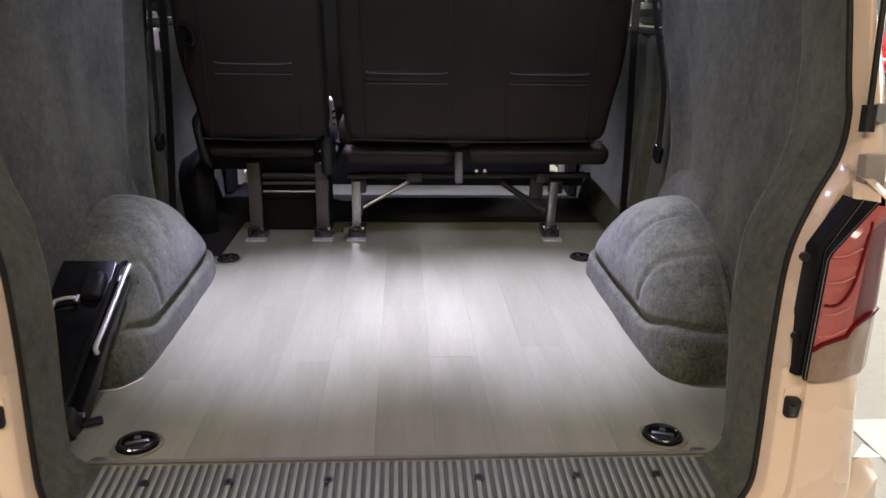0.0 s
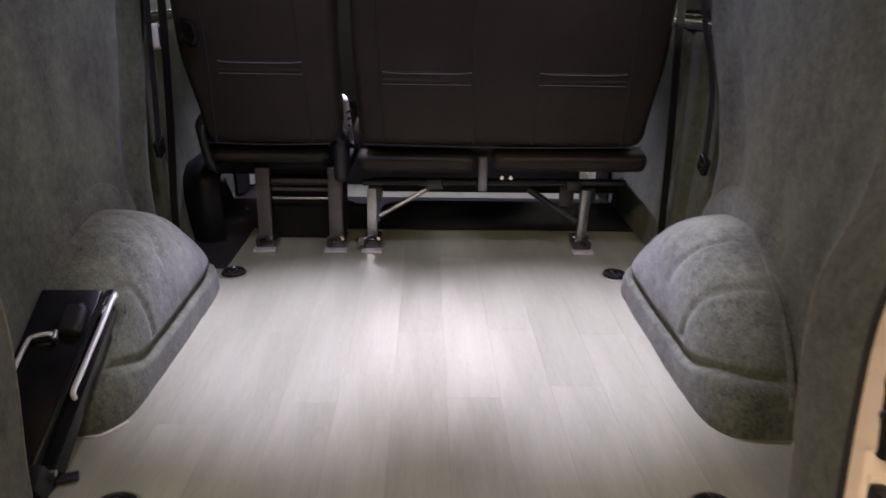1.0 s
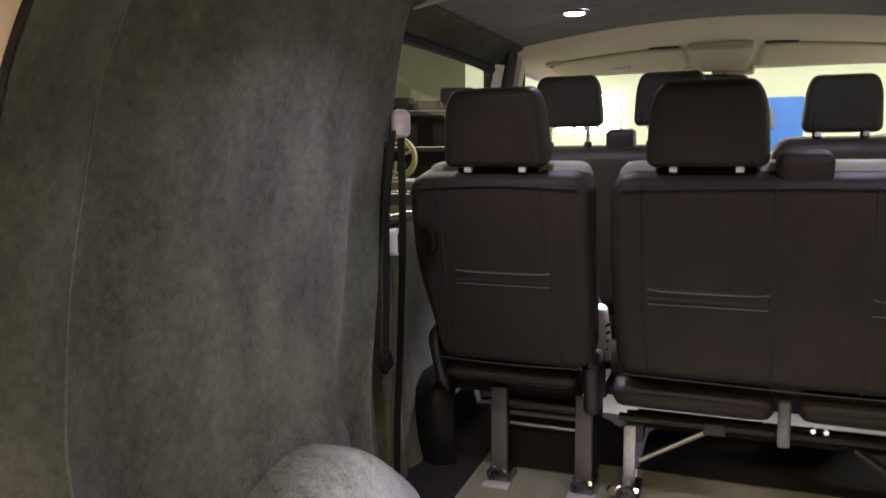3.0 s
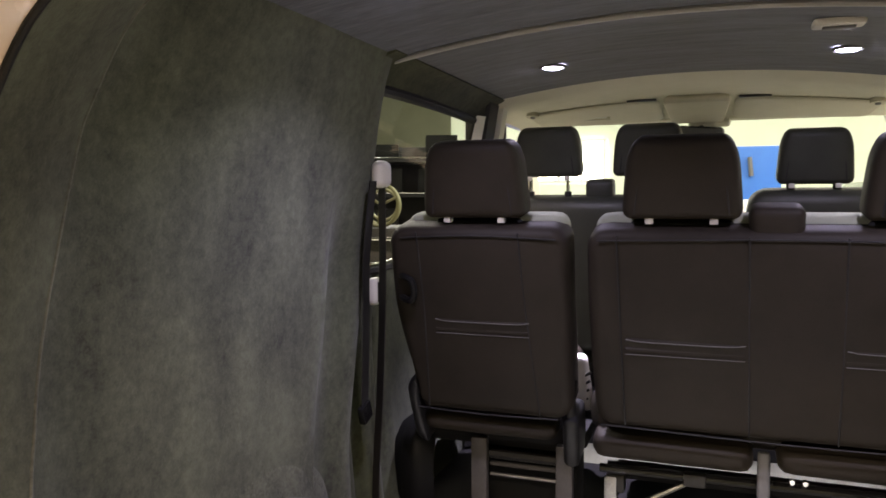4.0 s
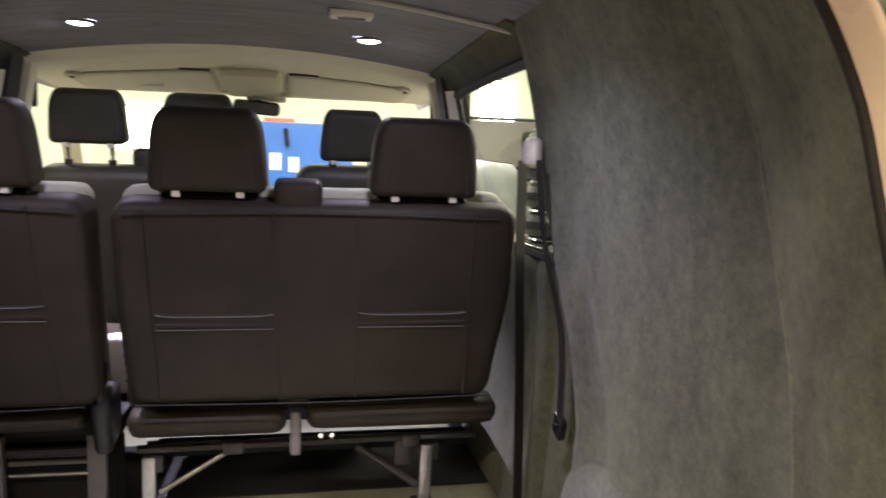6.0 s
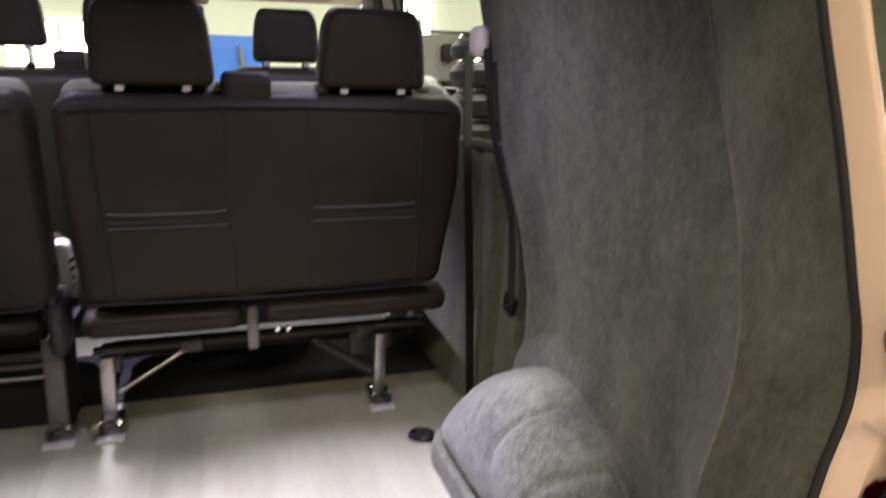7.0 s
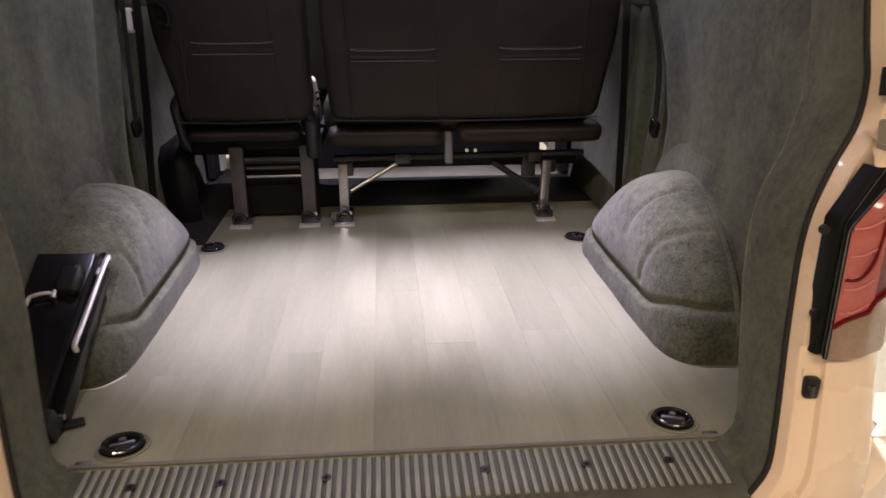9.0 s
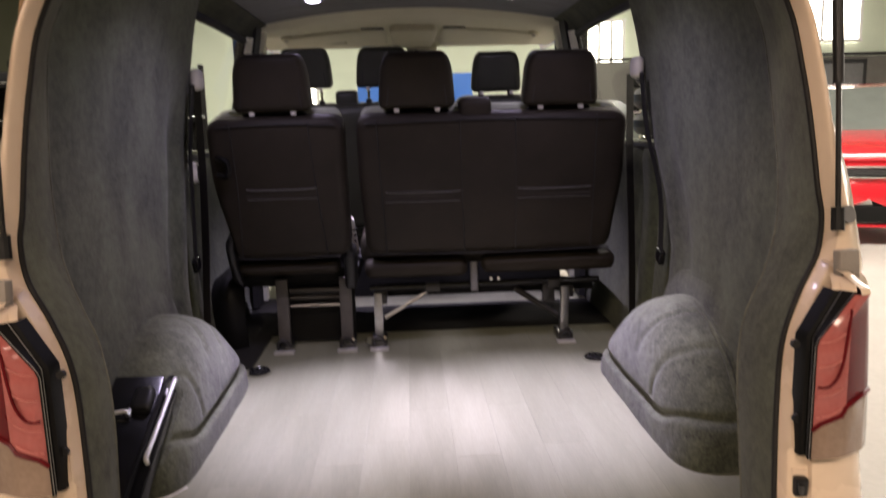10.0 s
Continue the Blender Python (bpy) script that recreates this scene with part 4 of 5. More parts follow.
        bp = [[(s * (0.80 - 0.2 * max(0, z - 1.45)), 2.33, z), (s * (0.765 - 0.17 * max(0, z - 1.45)), 2.335, z), (s * (0.765 - 0.17 * max(0, z - 1.45)), 2.40, z), (s * 0.86, 2.41, z)] for z in (0.6, 1.0, 1.3, 1.5, 1.7, 1.91)]
        tagged(part("cab_pillar", loft(bp), CREAM_LINER), "cream inner cover of the cab pillar", "pillar", kind="structure")
        m = node("grab_slot", (s * 0.72, 2.62, 1.72), "dark belt guide on the cab pillar", "belt guide", "belt guides")
        part("guide", pad((0.02, 0.03, 0.09), pose(s * 0.715, 2.43, 1.80), 0.009, 0, 8), PLASTIC, m)
        d = part("cab_door_lining", loft([[(s * (0.86 + 0.01 * math.sin(3 * z)), y, z) for y in (2.41, 2.7, 3.0, 3.3)] for z in (0.6, 0.8, 1.0, 1.2, 1.3)], thick=0.03), PLASTIC)
        tagged(d, "black plastic lining of the cab door", "door lining", kind="structure")
    ws = node("windscreen", (0, 3.2, 1.3), "large clear windscreen in a cream body", "window", kind="structure")
    face_inward(part("pane", loft([[(x, 2.99 + 0.85 * q - 0.05 * (x / 0.8) ** 2, 1.88 - 0.74 * q) for x in (-0.8, -0.4, 0, 0.4, 0.8)] for q in (0, 0.5, 1)]), GLASS, ws))
    dash = part("dashboard", loft([[(x, y, z) for x in (-0.86, -0.4, 0, 0.4, 0.86)] for y, z in ((3.2, 0.7), (3.16, 1.08), (3.2, 1.17), (3.4, 1.19), (3.85, 1.12), (3.9, 0.7))]), PLASTIC)
    tagged(dash, "black plastic dashboard under the windscreen", "dashboard", kind="structure")
    tagged(part("bulkhead", box((1.8, 0.04, 0.8), pose(0, 3.92, 0.75), 0.01), PAINT), "cream painted front wall of the van", "van body", kind="structure")
    tagged(part("roof_header", box((1.5, 0.1, 0.05), pose(0, 2.985, 1.905), 0.015), CREAM_LINER), "cream header above the windscreen", "trim", kind="structure")


cab()


# ---- fittings in the load space ----
def ceiling_lamp(x, y):
    z = roof_z(x)
    ob = node("ceiling_downlight", (x, y, z), "small round bright white ceiling downlight", "ceiling light", "ceiling downlights")
    ring = [(x + 0.037 * math.cos(a), y + 0.037 * math.sin(a), z - 0.003) for a in (2 * math.pi * k / 28 for k in range(28))]
    part("bezel", tube(ring, 0.005, 8, closed=True), GREY_PLASTIC, ob)
    dome = [[(x + r * math.cos(a), y + r * math.sin(a), z - d) for a in (2 * math.pi * k / 24 for k in range(25))] for r, d in ((0.031, 0.002), (0.030, 0.005), (0.025, 0.008), (0.016, 0.010), (0.001, 0.011))]
    part("diffuser", loft(dome), DIFFUSER, ob, "glowing white domed diffuser")


for lx, ly in CEILING_LAMPS:
    ceiling_lamp(lx, ly)
sensor = node("ceiling_sensor", (0.33, 1.50, roof_z(0.33)), "small pale rectangular sensor on the ceiling", "sensor")
part("housing", box((0.11, 0.055, 0.018), pose(0.335, 1.50, roof_z(0.33) - 0.009), 0.007), PALE_PLASTIC, sensor)
part("window", box((0.07, 0.03, 0.006), pose(0.335, 1.50, roof_z(0.33) - 0.02), 0.002), GREY_PLASTIC, sensor)


def strap(pts, w, mat, parent, name="webbing"):
    """A flat belt along the points, its width along the van."""
    rows = []
    for p in smooth_line(pts, 6):
        rows.append([p + Vector((0, -w / 2, 0)), p + Vector((0, w / 2, 0))])
    return part(name, loft(rows, thick=0.0022), mat, parent)


def seat_belt(s, dy):
    dy0 = -dy
    ob = node("seat_belt", (s * 0.79, 1.16 + dy, 0.97), "black seat belt hanging beside the side window", "seat belt", "seat belts")
    strap([(s * 0.748, 1.27 + min(0.0, dy), 1.60), (s * 0.779, 1.25 + dy / 2, 1.40), (s * (0.800 + 0.1 * dy0), 1.23 + dy, 1.2), (s * (0.803 + 0.1 * dy0), 1.222 + dy, 1.0)], 0.04, RUBBER, ob)
    part("tongue_stop", box((0.02, 0.05, 0.05), pose(s * (0.801 + 0.1 * dy0), 1.222 + dy, 0.985, 20), 0.006), GLOSS_BLACK, ob, "black belt stop")
    part("anchor_cover", pad((0.04, 0.062, 0.072), pose(s * 0.748, 1.318 + (0.005 if dy > 0 else dy), 1.618), 0.019, 0.004, 12), PALE_PLASTIC, ob, "pale rounded anchor cover")
    # the second run of webbing goes straight down to the floor
    x_low = 0.783 if s < 0 else 0.774
    rows = []
    for p in smooth_line([(s * 0.752, 1.335, 1.60), (s * 0.757, 1.345, 1.32), (s * 0.768, 1.345, 1.04), (s * x_low, 1.345, 0.80), (s * (x_low + 0.004), 1.345, 0.60)], 6):
        turn = Vector((s * 0.0165, 0.0150, 0))
        rows.append([p - turn, p + turn])
    part("webbing", loft(rows, thick=0.0022), BELT, ob)
    return ob


seat_belt(-1, 0.078)
seat_belt(1, -0.075)
knob = node("belt_reel_cover", (-0.79, 1.39, 1.30), "pale belt reel cover with a black slot", "belt cover")
part("shell", pad((0.035, 0.05, 0.075), pose(-0.800, 1.385, 1.30), 0.014, 0.003, 12), PALE_PLASTIC, knob)
part("slot", box((0.006, 0.016, 0.055), pose(-0.782, 1.376, 1.30), 0.002), PLASTIC, knob)


def folded_table():
    """A thin dark slab leaning on the wheel arch, with bent chrome handles at both ends."""
    ob = node("folded_table", (-0.70, 0.30, FLOOR), "folded gloss black table with chrome handles leaning on wheel arch", "folding table")
    a, b = Vector((0, 0.185, 0.592)), Vector((0, 0.575, 0.822))
    ROLL = 0.27
    d = (b - a).normalized()
    n = Vector((0, -d.z, d.y))
    def at(x, t, h):
        p = a + d * t + n * (h + ROLL * max(0.0, -0.664 - x))
        return Vector((x, p.y, p.z))
    length = (b - a).length
    rot = math.degrees(math.atan2(d.z, d.y))
    wide = 0.116
    mid = at(-0.742, length / 2, -0.011)
    slab = box((wide, length, 0.022), Matrix(), 0.006, 3)
    for v in slab.verts:
        # the upper end is cut slightly aslant
        if v.co.y > 0:
            v.co.y -= max(0.0, wide / 2 - v.co.x) / wide * 0.05 * length * min(1.0, v.co.y / (length / 2))
    bmesh.ops.transform(slab, matrix=pose(*mid, rot) @ pose(0, 0, 0, 0, 15), verts=slab.verts[:])
    part("tabletop", slab, TABLE_BLACK, ob)
    part("edge_strip", tube([at(x, t * length, 0.002) for x, t in ((-0.694, 0.0), (-0.690, 0.25), (-0.685, 0.5), (-0.682, 0.75), (-0.677, 0.94), (-0.670, 0.985), (-0.662, 0.99))], 0.0065, 10), GLOSS_BLACK, ob)
    side = box((0.036, length * 0.90, 0.052), Matrix(), 0.008, 3)
    for v in side.verts:
        # the side rail grows thinner towards the upper end
        q = v.co.y / (length * 0.90) + 0.5
        v.co.x += 0.012 * (q - 0.5)
        if v.co.z < 0:
            v.co.z += 0.030 * max(0.0, q - 0.45) / 0.55
    bmesh.ops.transform(side, matrix=pose(*at(-0.673, length * 0.47, -0.030), rot), verts=side.verts[:])
    part("side_rail", side, TABLE_BLACK, ob, "matt black side rail")
    part("under_frame", box((0.08, length * 0.6, 0.03), pose(*at(-0.738, length * 0.34, -0.04), rot) @ pose(0, 0, 0, 0, 15), 0.006), PLASTIC, ob)
    right = [at(-0.660, length * 0.985, -0.010), at(-0.656, length * 0.975, 0.002), at(-0.658, length * 0.93, 0.004), at(-0.663, length * 0.75, 0.004), at(-0.668, length * 0.56, 0.004),
             at(-0.671, length * 0.47, 0.004), at(-0.670, length * 0.44, 0.001), at(-0.664, length * 0.425, -0.010)]
    left = [at(-0.735, length * 0.705, 0.0), at(-0.738, length * 0.705, 0.012), at(-0.746, length * 0.70, 0.015), at(-0.766, length * 0.68, 0.014), at(-0.776, length * 0.64, 0.012),
            at(-0.779, length * 0.40, 0.012), at(-0.778, length * 0.37, 0.010), at(-0.778, length * 0.37, 0.0)]
    for pts, r, place in ((right, 0.0058, at(-0.669, length * 0.88, -0.002)), (left, 0.0046, at(-0.735, length * 0.705, 0.010))):
        h = part("handle", tube(smooth_line(pts, 5), r, 10), BRIGHT_TUBE, ob, "bent chrome tube handle")
        part("ferrule", disc(place, r + 0.0015, 0.020, pose(0, 0, 0, rot, 0, 0) @ pose(0, 0, 0, 90)), STEEL, h)
    part("clip", pad((0.05, 0.07, 0.03), pose(*at(-0.713, length * 0.80, 0.008), rot), 0.012, 0, 8), PLASTIC, ob, "black plastic clip")
    part("clip_screw", disc(at(-0.700, length * 0.86, 0.022), 0.005, 0.010, pose(0, 0, 0, rot), 8), CHROME, ob)
    part("hinge_foot", box((0.036, 0.05, 0.06), pose(-0.676, 0.195, 0.612, rot), 0.01), PLASTIC, ob)
    part("foot_bolt", disc((-0.652, 0.212, 0.622), 0.006, 0.010, pose(0, 0, 0, 0, 90), 8), CHROME, ob)
    part("foot_bracket", box((0.04, 0.025, 0.008), pose(-0.648, 0.245, 0.586, 0, 0, 25), 0.003), PLASTIC, ob)


folded_table()


# ---- rear corners of the body ----
OUT = [(0.3, 0.80), (0.8, 0.80), (1.10, 0.80), (1.15, 0.822), (1.22, 0.813), (1.32, 0.797), (1.40, 0.781), (1.45, 0.769), (1.53, 0.754), (1.60, 0.743), (1.7, 0.715), (1.85, 0.65), (1.97, 0.55)]


def seal_at(z):
    pts = [p for p in SEAL_LINE]
    for a, b in zip(pts, pts[1:]):
        if a.z <= z <= b.z and b.z > a.z:
            return a.lerp(b, (z - a.z) / (b.z - a.z))
    return pts[0] if z < pts[0].z else pts[-1]


def rear_corner(s, name):
    """Painted band from the seal round the corner of the van, with a recess for the light."""
    ob = node(name, (s * 0.75, 0.0, 0.35), "cream painted rear corner of the van", "van body", kind="structure")
    inner, outer = [], []
    for k in range(120):
        z = 0.545 + (1.87 - 0.545) * k / 119
        q, o = seal_at(z), curve_at(OUT, z)
        low = z < 0.834
        # the gutter beside the seal faces inwards; below the light the panel steps inwards
        e, y1 = (q.x + 0.014, q.y - 0.030) if low else (q.x + 0.013, q.y - 0.044)
        inner.append(flip([(q.x + 0.003, q.y + 0.004, z), (q.x + 0.007, q.y - 0.006, z), (e - 0.003, y1 + 0.006, z), (e, y1, z)], s))
        if 0.828 < z < 1.115:
            prof = [(e, y1), (e + 0.010, y1 + 0.004), (e + 0.014, y1 + 0.03), (e + 0.020, y1 + 0.05), (e + 0.5 * (o - e), y1 + 0.06), (o - 0.008, y1 + 0.07), (o + 0.02, y1 + 0.09), (o + 0.055, y1 + 0.14), (o + 0.09, y1 + 0.22), (o + 0.12, y1 + 0.42)]
        elif low:
            prof = [(e, y1), (e + 0.006, y1 - 0.006), (e + 0.034, y1 - 0.008), (e + 0.038, y1 - 0.018), (e + 0.5 * (o - e), y1 - 0.020), (o - 0.012, y1 - 0.004), (o + 0.012, y1 + 0.025), (o + 0.045, y1 + 0.09), (o + 0.085, y1 + 0.20), (o + 0.12, y1 + 0.40)]
        else:
            w = max(0.02, o - e)
            prof = [(e, y1), (e + 0.10 * w, y1 - 0.003), (e + 0.25 * w, y1 - 0.004), (e + 0.45 * w, y1 - 0.002), (e + 0.7 * w, y1 + 0.006), (e + w, y1 + 0.022), (o + 0.02, y1 + 0.048), (o + 0.05, y1 + 0.11), (o + 0.085, y1 + 0.22), (o + 0.12, y1 + 0.42)]
        outer.append(flip([(x, y, z) for x, y in prof], s))
    part("inner_flange", loft(inner), PAINT, ob)
    part("corner_panel", loft(outer), PAINT, ob, smooth=60)
    part("striker_plate", box((0.034, 0.022, 0.055), pose(s * 0.676, -0.012, 0.765, 0, s * 4, 0), 0.004), PAINT, ob)
    st = part("striker_bump", box((0.024, 0.030, 0.036), pose(s * 0.673, -0.024, 0.762, 0, s * 4, 0), 0.005), PLASTIC, ob, "black rubber bump stop")
    part("striker_slot", box((0.010, 0.012, 0.020), pose(s * 0.668, -0.040, 0.762), 0.003), GLOSS_BLACK, st)
    for z, y, x in ((0.891, -0.010, 0.666), (1.035, -0.012, 0.655)):
        part("plug", disc((s * x, y - 0.006, z), 0.008, 0.008, pose(0, 0, 0, 90)), PLASTIC, ob, "black round plug")
    part("rubber_pad", box((0.042, 0.02, 0.055), pose(s * 0.763, 0.018, 1.172, -6, 0, s * 12), 0.004), PAD_GREY, ob, "grey rubber pad")
    # rear light
    lamp_ob = node("tail_light", (s * 0.73, -0.02, 0.83), "red upright tail light in a gloss black housing", "tail light", "tail lights")
    def edge(z):
        return 0.680 + 0.72 * max(0.0, z - 1.045)

    def rim(z):
        return 0.668 + 0.56 * max(0.0, z - 1.05)

    zs = [0.822 + 0.313 * k / 26 for k in range(27)]
    hous = [flip([(rim(z) - 0.002, 0.004, z), (rim(z), -0.020, z), (rim(z) + 0.003, -0.027, z), (rim(z) + 0.010, -0.029, z), (rim(z) + 0.0115, -0.026, z), (rim(z) + 0.013, -0.031, z),
                  (edge(z) - 0.005, -0.042, z), (edge(z) - 0.003, -0.047, z), (edge(z), -0.048, z), (edge(z) + 0.004, -0.03, z)], s) for z in zs]
    part("housing", loft(hous), MATTE_BLACK, lamp_ob, "gloss black housing")

    crown = [Vector(p) for p in hous[-1][1:]]
    part("top_fill", loft([crown, [p + Vector((s * 0.006, 0.012, 0.010)) for p in crown], [p + Vector((s * 0.016, 0.035, 0.018)) for p in crown], [p + Vector((s * 0.03, 0.055, 0.020)) for p in crown]]), PAINT, lamp_ob, "cream body over the housing")

    def lens_row(q, upper):
        """One line across the lens: q from its foot to its boundary, or from there to its top."""
        row = []
        for j in range(9):
            split = 0.874 + 0.058 * min(1.0, j / 4)
            z = (split + (1.130 - split) * q) if upper else (0.824 + (split - 0.824) * q)
            e, slim = edge(z), 0.014 * max(0.0, (z - 0.83) / 0.29) ** 1.5
            x, y = [(e, -0.046), (e + 0.010, -0.052), (max(e + 0.02, 0.728), -0.051), (max(e + 0.03, 0.740), -0.047), (0.785 - slim / 2, -0.026), (0.812 - slim, 0.0), (0.838 - slim, 0.05), (0.86 - slim, 0.12), (0.88 - slim, 0.2)][j]
            row.append((s * x, y - (0.0025 * math.sin((z - 0.83) * 105) if j in (1, 2) and upper else 0.0), z))
        return row

    part("clear_lens", loft([lens_row(k / 5, False) for k in range(6)]), LENS_SMOKE, lamp_ob, "smoky clear lower lens")
    for k in (0, 1):
        part("trim_line", tube([(s * (rim(z) + 0.0115 if k else edge(z) - 0.004), -0.032 if k else -0.0475, z) for z in zs], 0.0006, 6), STEEL, lamp_ob, "thin bright trim line")
    part("inner_lens", loft([lens_row(k / 20, True)[:4] for k in range(21)]), LENS_PINK, lamp_ob, "pale red ribbed lens")
    part("outer_lens", loft([lens_row(k / 20, True)[3:] for k in range(21)]), LENS_RED, lamp_ob, "deep red wrap-round lens")
    part("lens_band", tube([Vector(lens_row(0.02, True)[j]) + Vector((0, -0.001, 0)) for j in range(6)], 0.0045, 6), LENS_RED, lamp_ob, "dark red band above the clear lens")
    arc = smooth_line([(s * 0.683, -0.051, 0.962), (s * 0.703, -0.055, 0.965), (s * 0.720, -0.055, 0.99), (s * 0.730, -0.053, 1.04), (s * 0.736, -0.051, 1.105)], 6)
    part("light_guide", tube(arc, 0.0028, 8), LENS_RED, lamp_ob)
    for z in (0.905, 0.945, 1.0, 1.045):
        part("lens_rib", tube(smooth_line([(s * (edge(z) + 0.003), -0.0505, z), (s * 0.705, -0.0545, z + 0.004), (s * 0.728, -0.053, z + 0.016)], 5), 0.0016, 6), LENS_RIB, lamp_ob)
    top = lens_row(1.0, True)
    part("top_cap", loft([[Vector(p) for p in top[1:]], [Vector(p) + Vector((0, 0.004, 0.010)) for p in top[1:]], [Vector((p[0] - s * 0.008, p[1] + 0.05, p[2] + 0.030)) for p in top[1:]], [Vector((p[0] - s * 0.014, p[1] + 0.11, p[2] + 0.045)) for p in top[1:]]]), PAINT, lamp_ob, "cream cap")
    # strut
    st = node("gas_strut", (s * 0.758, 0.050, 1.25), "dark gas strut holding up the tailgate", "gas strut", "tailgate struts")
    part("ball", disc((s * 0.775, 0.056, 1.258), 0.017, 0.026, pose(0, 0, 0, 75, 0, s * 20)), GREY_PLASTIC, st)
    part("socket", tube([(s * 0.756, 0.040, 1.232), (s * 0.757, 0.045, 1.275)], 0.012, 10), PLASTIC, st)
    part("rod", tube([(s * 0.757, 0.043, 1.258), (s * 0.764, 0.085, 1.56)], 0.005, 10), DARK_STEEL, st)
    part("cylinder", tube([(s * 0.763, 0.078, 1.50), (s * 0.770, 0.165, 2.10)], 0.010, 12), PLASTIC, st)
    return ob


rear_corner(-1, "rear_corner_left")
rear_corner(1, "rear_corner_right")
bumper = node("rear_bumper", (0, -0.1, 0.3), "cream painted rear bumper below the sill", "bumper", kind="structure")
rows = []
for k in range(41):
    u = k / 20 - 1
    x = 0.93 * u
    y = -0.15 + 0.20 * abs(u) ** 5
    rows.append([(x, min(0.06, y + 0.2), 0.595 - 0.05 * (abs(u) < 0.7)), (x, y + 0.07, 0.585 - 0.05 * (abs(u) < 0.7)), (x, y + 0.01, 0.55), (x, y, 0.48), (x, y + 0.02, 0.33), (x, y + 0.2, 0.28)])
part("skin", loft(rows), PAINT, bumper)
gate = node("tailgate", (0, 0.15, 1.98), "raised cream tailgate over the rear opening", "tailgate", kind="structure")
part("panel", loft([[(x, 0.16 - 1.15 * q, 1.99 + 0.42 * q + 0.05 * math.sin(3 * q)) for x in (-0.68, -0.35, 0, 0.35, 0.68)] for q in (0, 0.33, 0.66, 1)], thick=0.05), PAINT, gate)


# ---- workshop round the van ----
ground = node("ground", (0, 3, 0), "grey-brown smooth workshop floor with white tiles", "floor", kind="structure")
part("slab", box((60, 60, 0.2), pose(0, 3, -0.1), 0), CONCRETE, ground, smooth=0)
for name, size, place in (("hall_wall_front", (26, 0.2, 5), (0, 15.0, 2.5)), ("hall_wall_back", (26, 0.2, 5), (0, -9.0, 2.5)),
                          ("hall_wall_left", (0.2, 24, 5), (-9.0, 3, 2.5)), ("hall_wall_right", (0.2, 24, 5), (13.0, 3, 2.5))):
    tagged(part(name, box(size, pose(*place), 0), FRONT_WALL if name == "hall_wall_front" else HALL_WALL, smooth=0), "workshop wall, pale green in front, dull olive elsewhere", "wall", kind="structure")
tagged(part("hall_ceiling", box((26, 24.2, 0.2), pose(2, 3, 5.0), 0), HALL_WALL, smooth=0), "pale workshop ceiling", "ceiling", kind="structure")
# assumed fittings, out of view, where the added hall lamps hang
for hx in (-4.0, 0.6, 5.2):
    for hy in (-4.6, 4.6, 11.0):
        ob = node("assumed_tube_light", (hx, hy, 4.7), "assumed long tube light fitting, out of view", "ceiling light", "workshop tube lights")
        part("housing", box((3.3, 0.56, 0.24), pose(hx, hy, 4.79), 0.01), WHITE_TILE, ob)
        part("tube", box((3.2, 0.5, 0.03), pose(hx, hy, 4.66), 0.01), TUBE_GLOW, ob, "glowing white tube cover")


def hall_window(name, place, w, h, turn):
    ob = node(name, pose(*place, 0, 0, turn), "glowing pane with pale bars on the workshop wall", "window", kind="structure")
    m = pose(*place, 0, 0, turn)
    part("daylight", box((w, 0.02, h), m, 0), WINDOW_GLOW, ob, "overexposed daylight pane", smooth=0)
    for k in range(4):
        part("window_frame", box((0.06, 0.06, h + 0.06), m @ pose(w * (k / 3 - 0.5), -0.03, 0), 0.005), WHITE_TILE, ob)
    for k in (-1, 1):
        part("window_sill", box((w + 0.1, 0.08, 0.06), m @ pose(0, -0.04, k * h / 2), 0.005), WHITE_TILE, ob)


tagged(part("hall_wall_panel", box((8.0, 0.06, 5.0), pose(-9.25, 14.86, 2.5), 0), HALL_WALL, smooth=0), "dull olive section over the front workshop wall", "wall", kind="structure")
hall_window("window_3", (-2.62, 14.86, 2.25), 1.4, 0.84, 0)
hall_window("window_4", (4.28, 14.86, 2.9), 0.8, 1.25, 0)
hall_window("window_5", (8.6, 14.86, 3.6), 2.6, 1.2, 0)
# two glowing panes added for light; no windows are known on this wall
hall_window("window_6", (12.86, 8.5, 2.6), 4.0, 2.2, -90)
hall_window("window_7", (12.86, 1.5, 2.6), 4.0, 2.2, -90)

cabinet = node("blue_cabinet", (0.2, 8.4, 0), "tall blue workshop cabinet with white labels", "cabinet")
part("body", box((1.44, 0.6, 2.07), pose(0.08, 8.4, 1.035), 0.02), BLUE, cabinet)
for hx, hz, mat in ((0.058, 1.90, PLASTIC), (0.49, 1.85, GREY_PLASTIC)):
    part("handle", tube([(hx + 0.01, 8.07, hz - 0.10), (hx - 0.012, 8.06, hz + 0.10)], 0.024, 8), mat, cabinet, "upright door handle")
for x, z, w, h in ((-0.068, 1.63, 0.13, 0.19), (0.134, 1.60, 0.12, 0.17), (0.42, 1.40, 0.22, 0.2)):
    part("label", box((w, 0.006, h), pose(x, 8.096, z), 0.001), WHITE_TILE, cabinet, "white paper label")
crate = node("orange_tray", (-0.03, 8.4, 2.07), "low orange plastic tray on the blue cabinet", "tray")
part("body", box((0.34, 0.3, 0.055), pose(-0.03, 8.4, 2.0975), 0.015), ORANGE, crate)


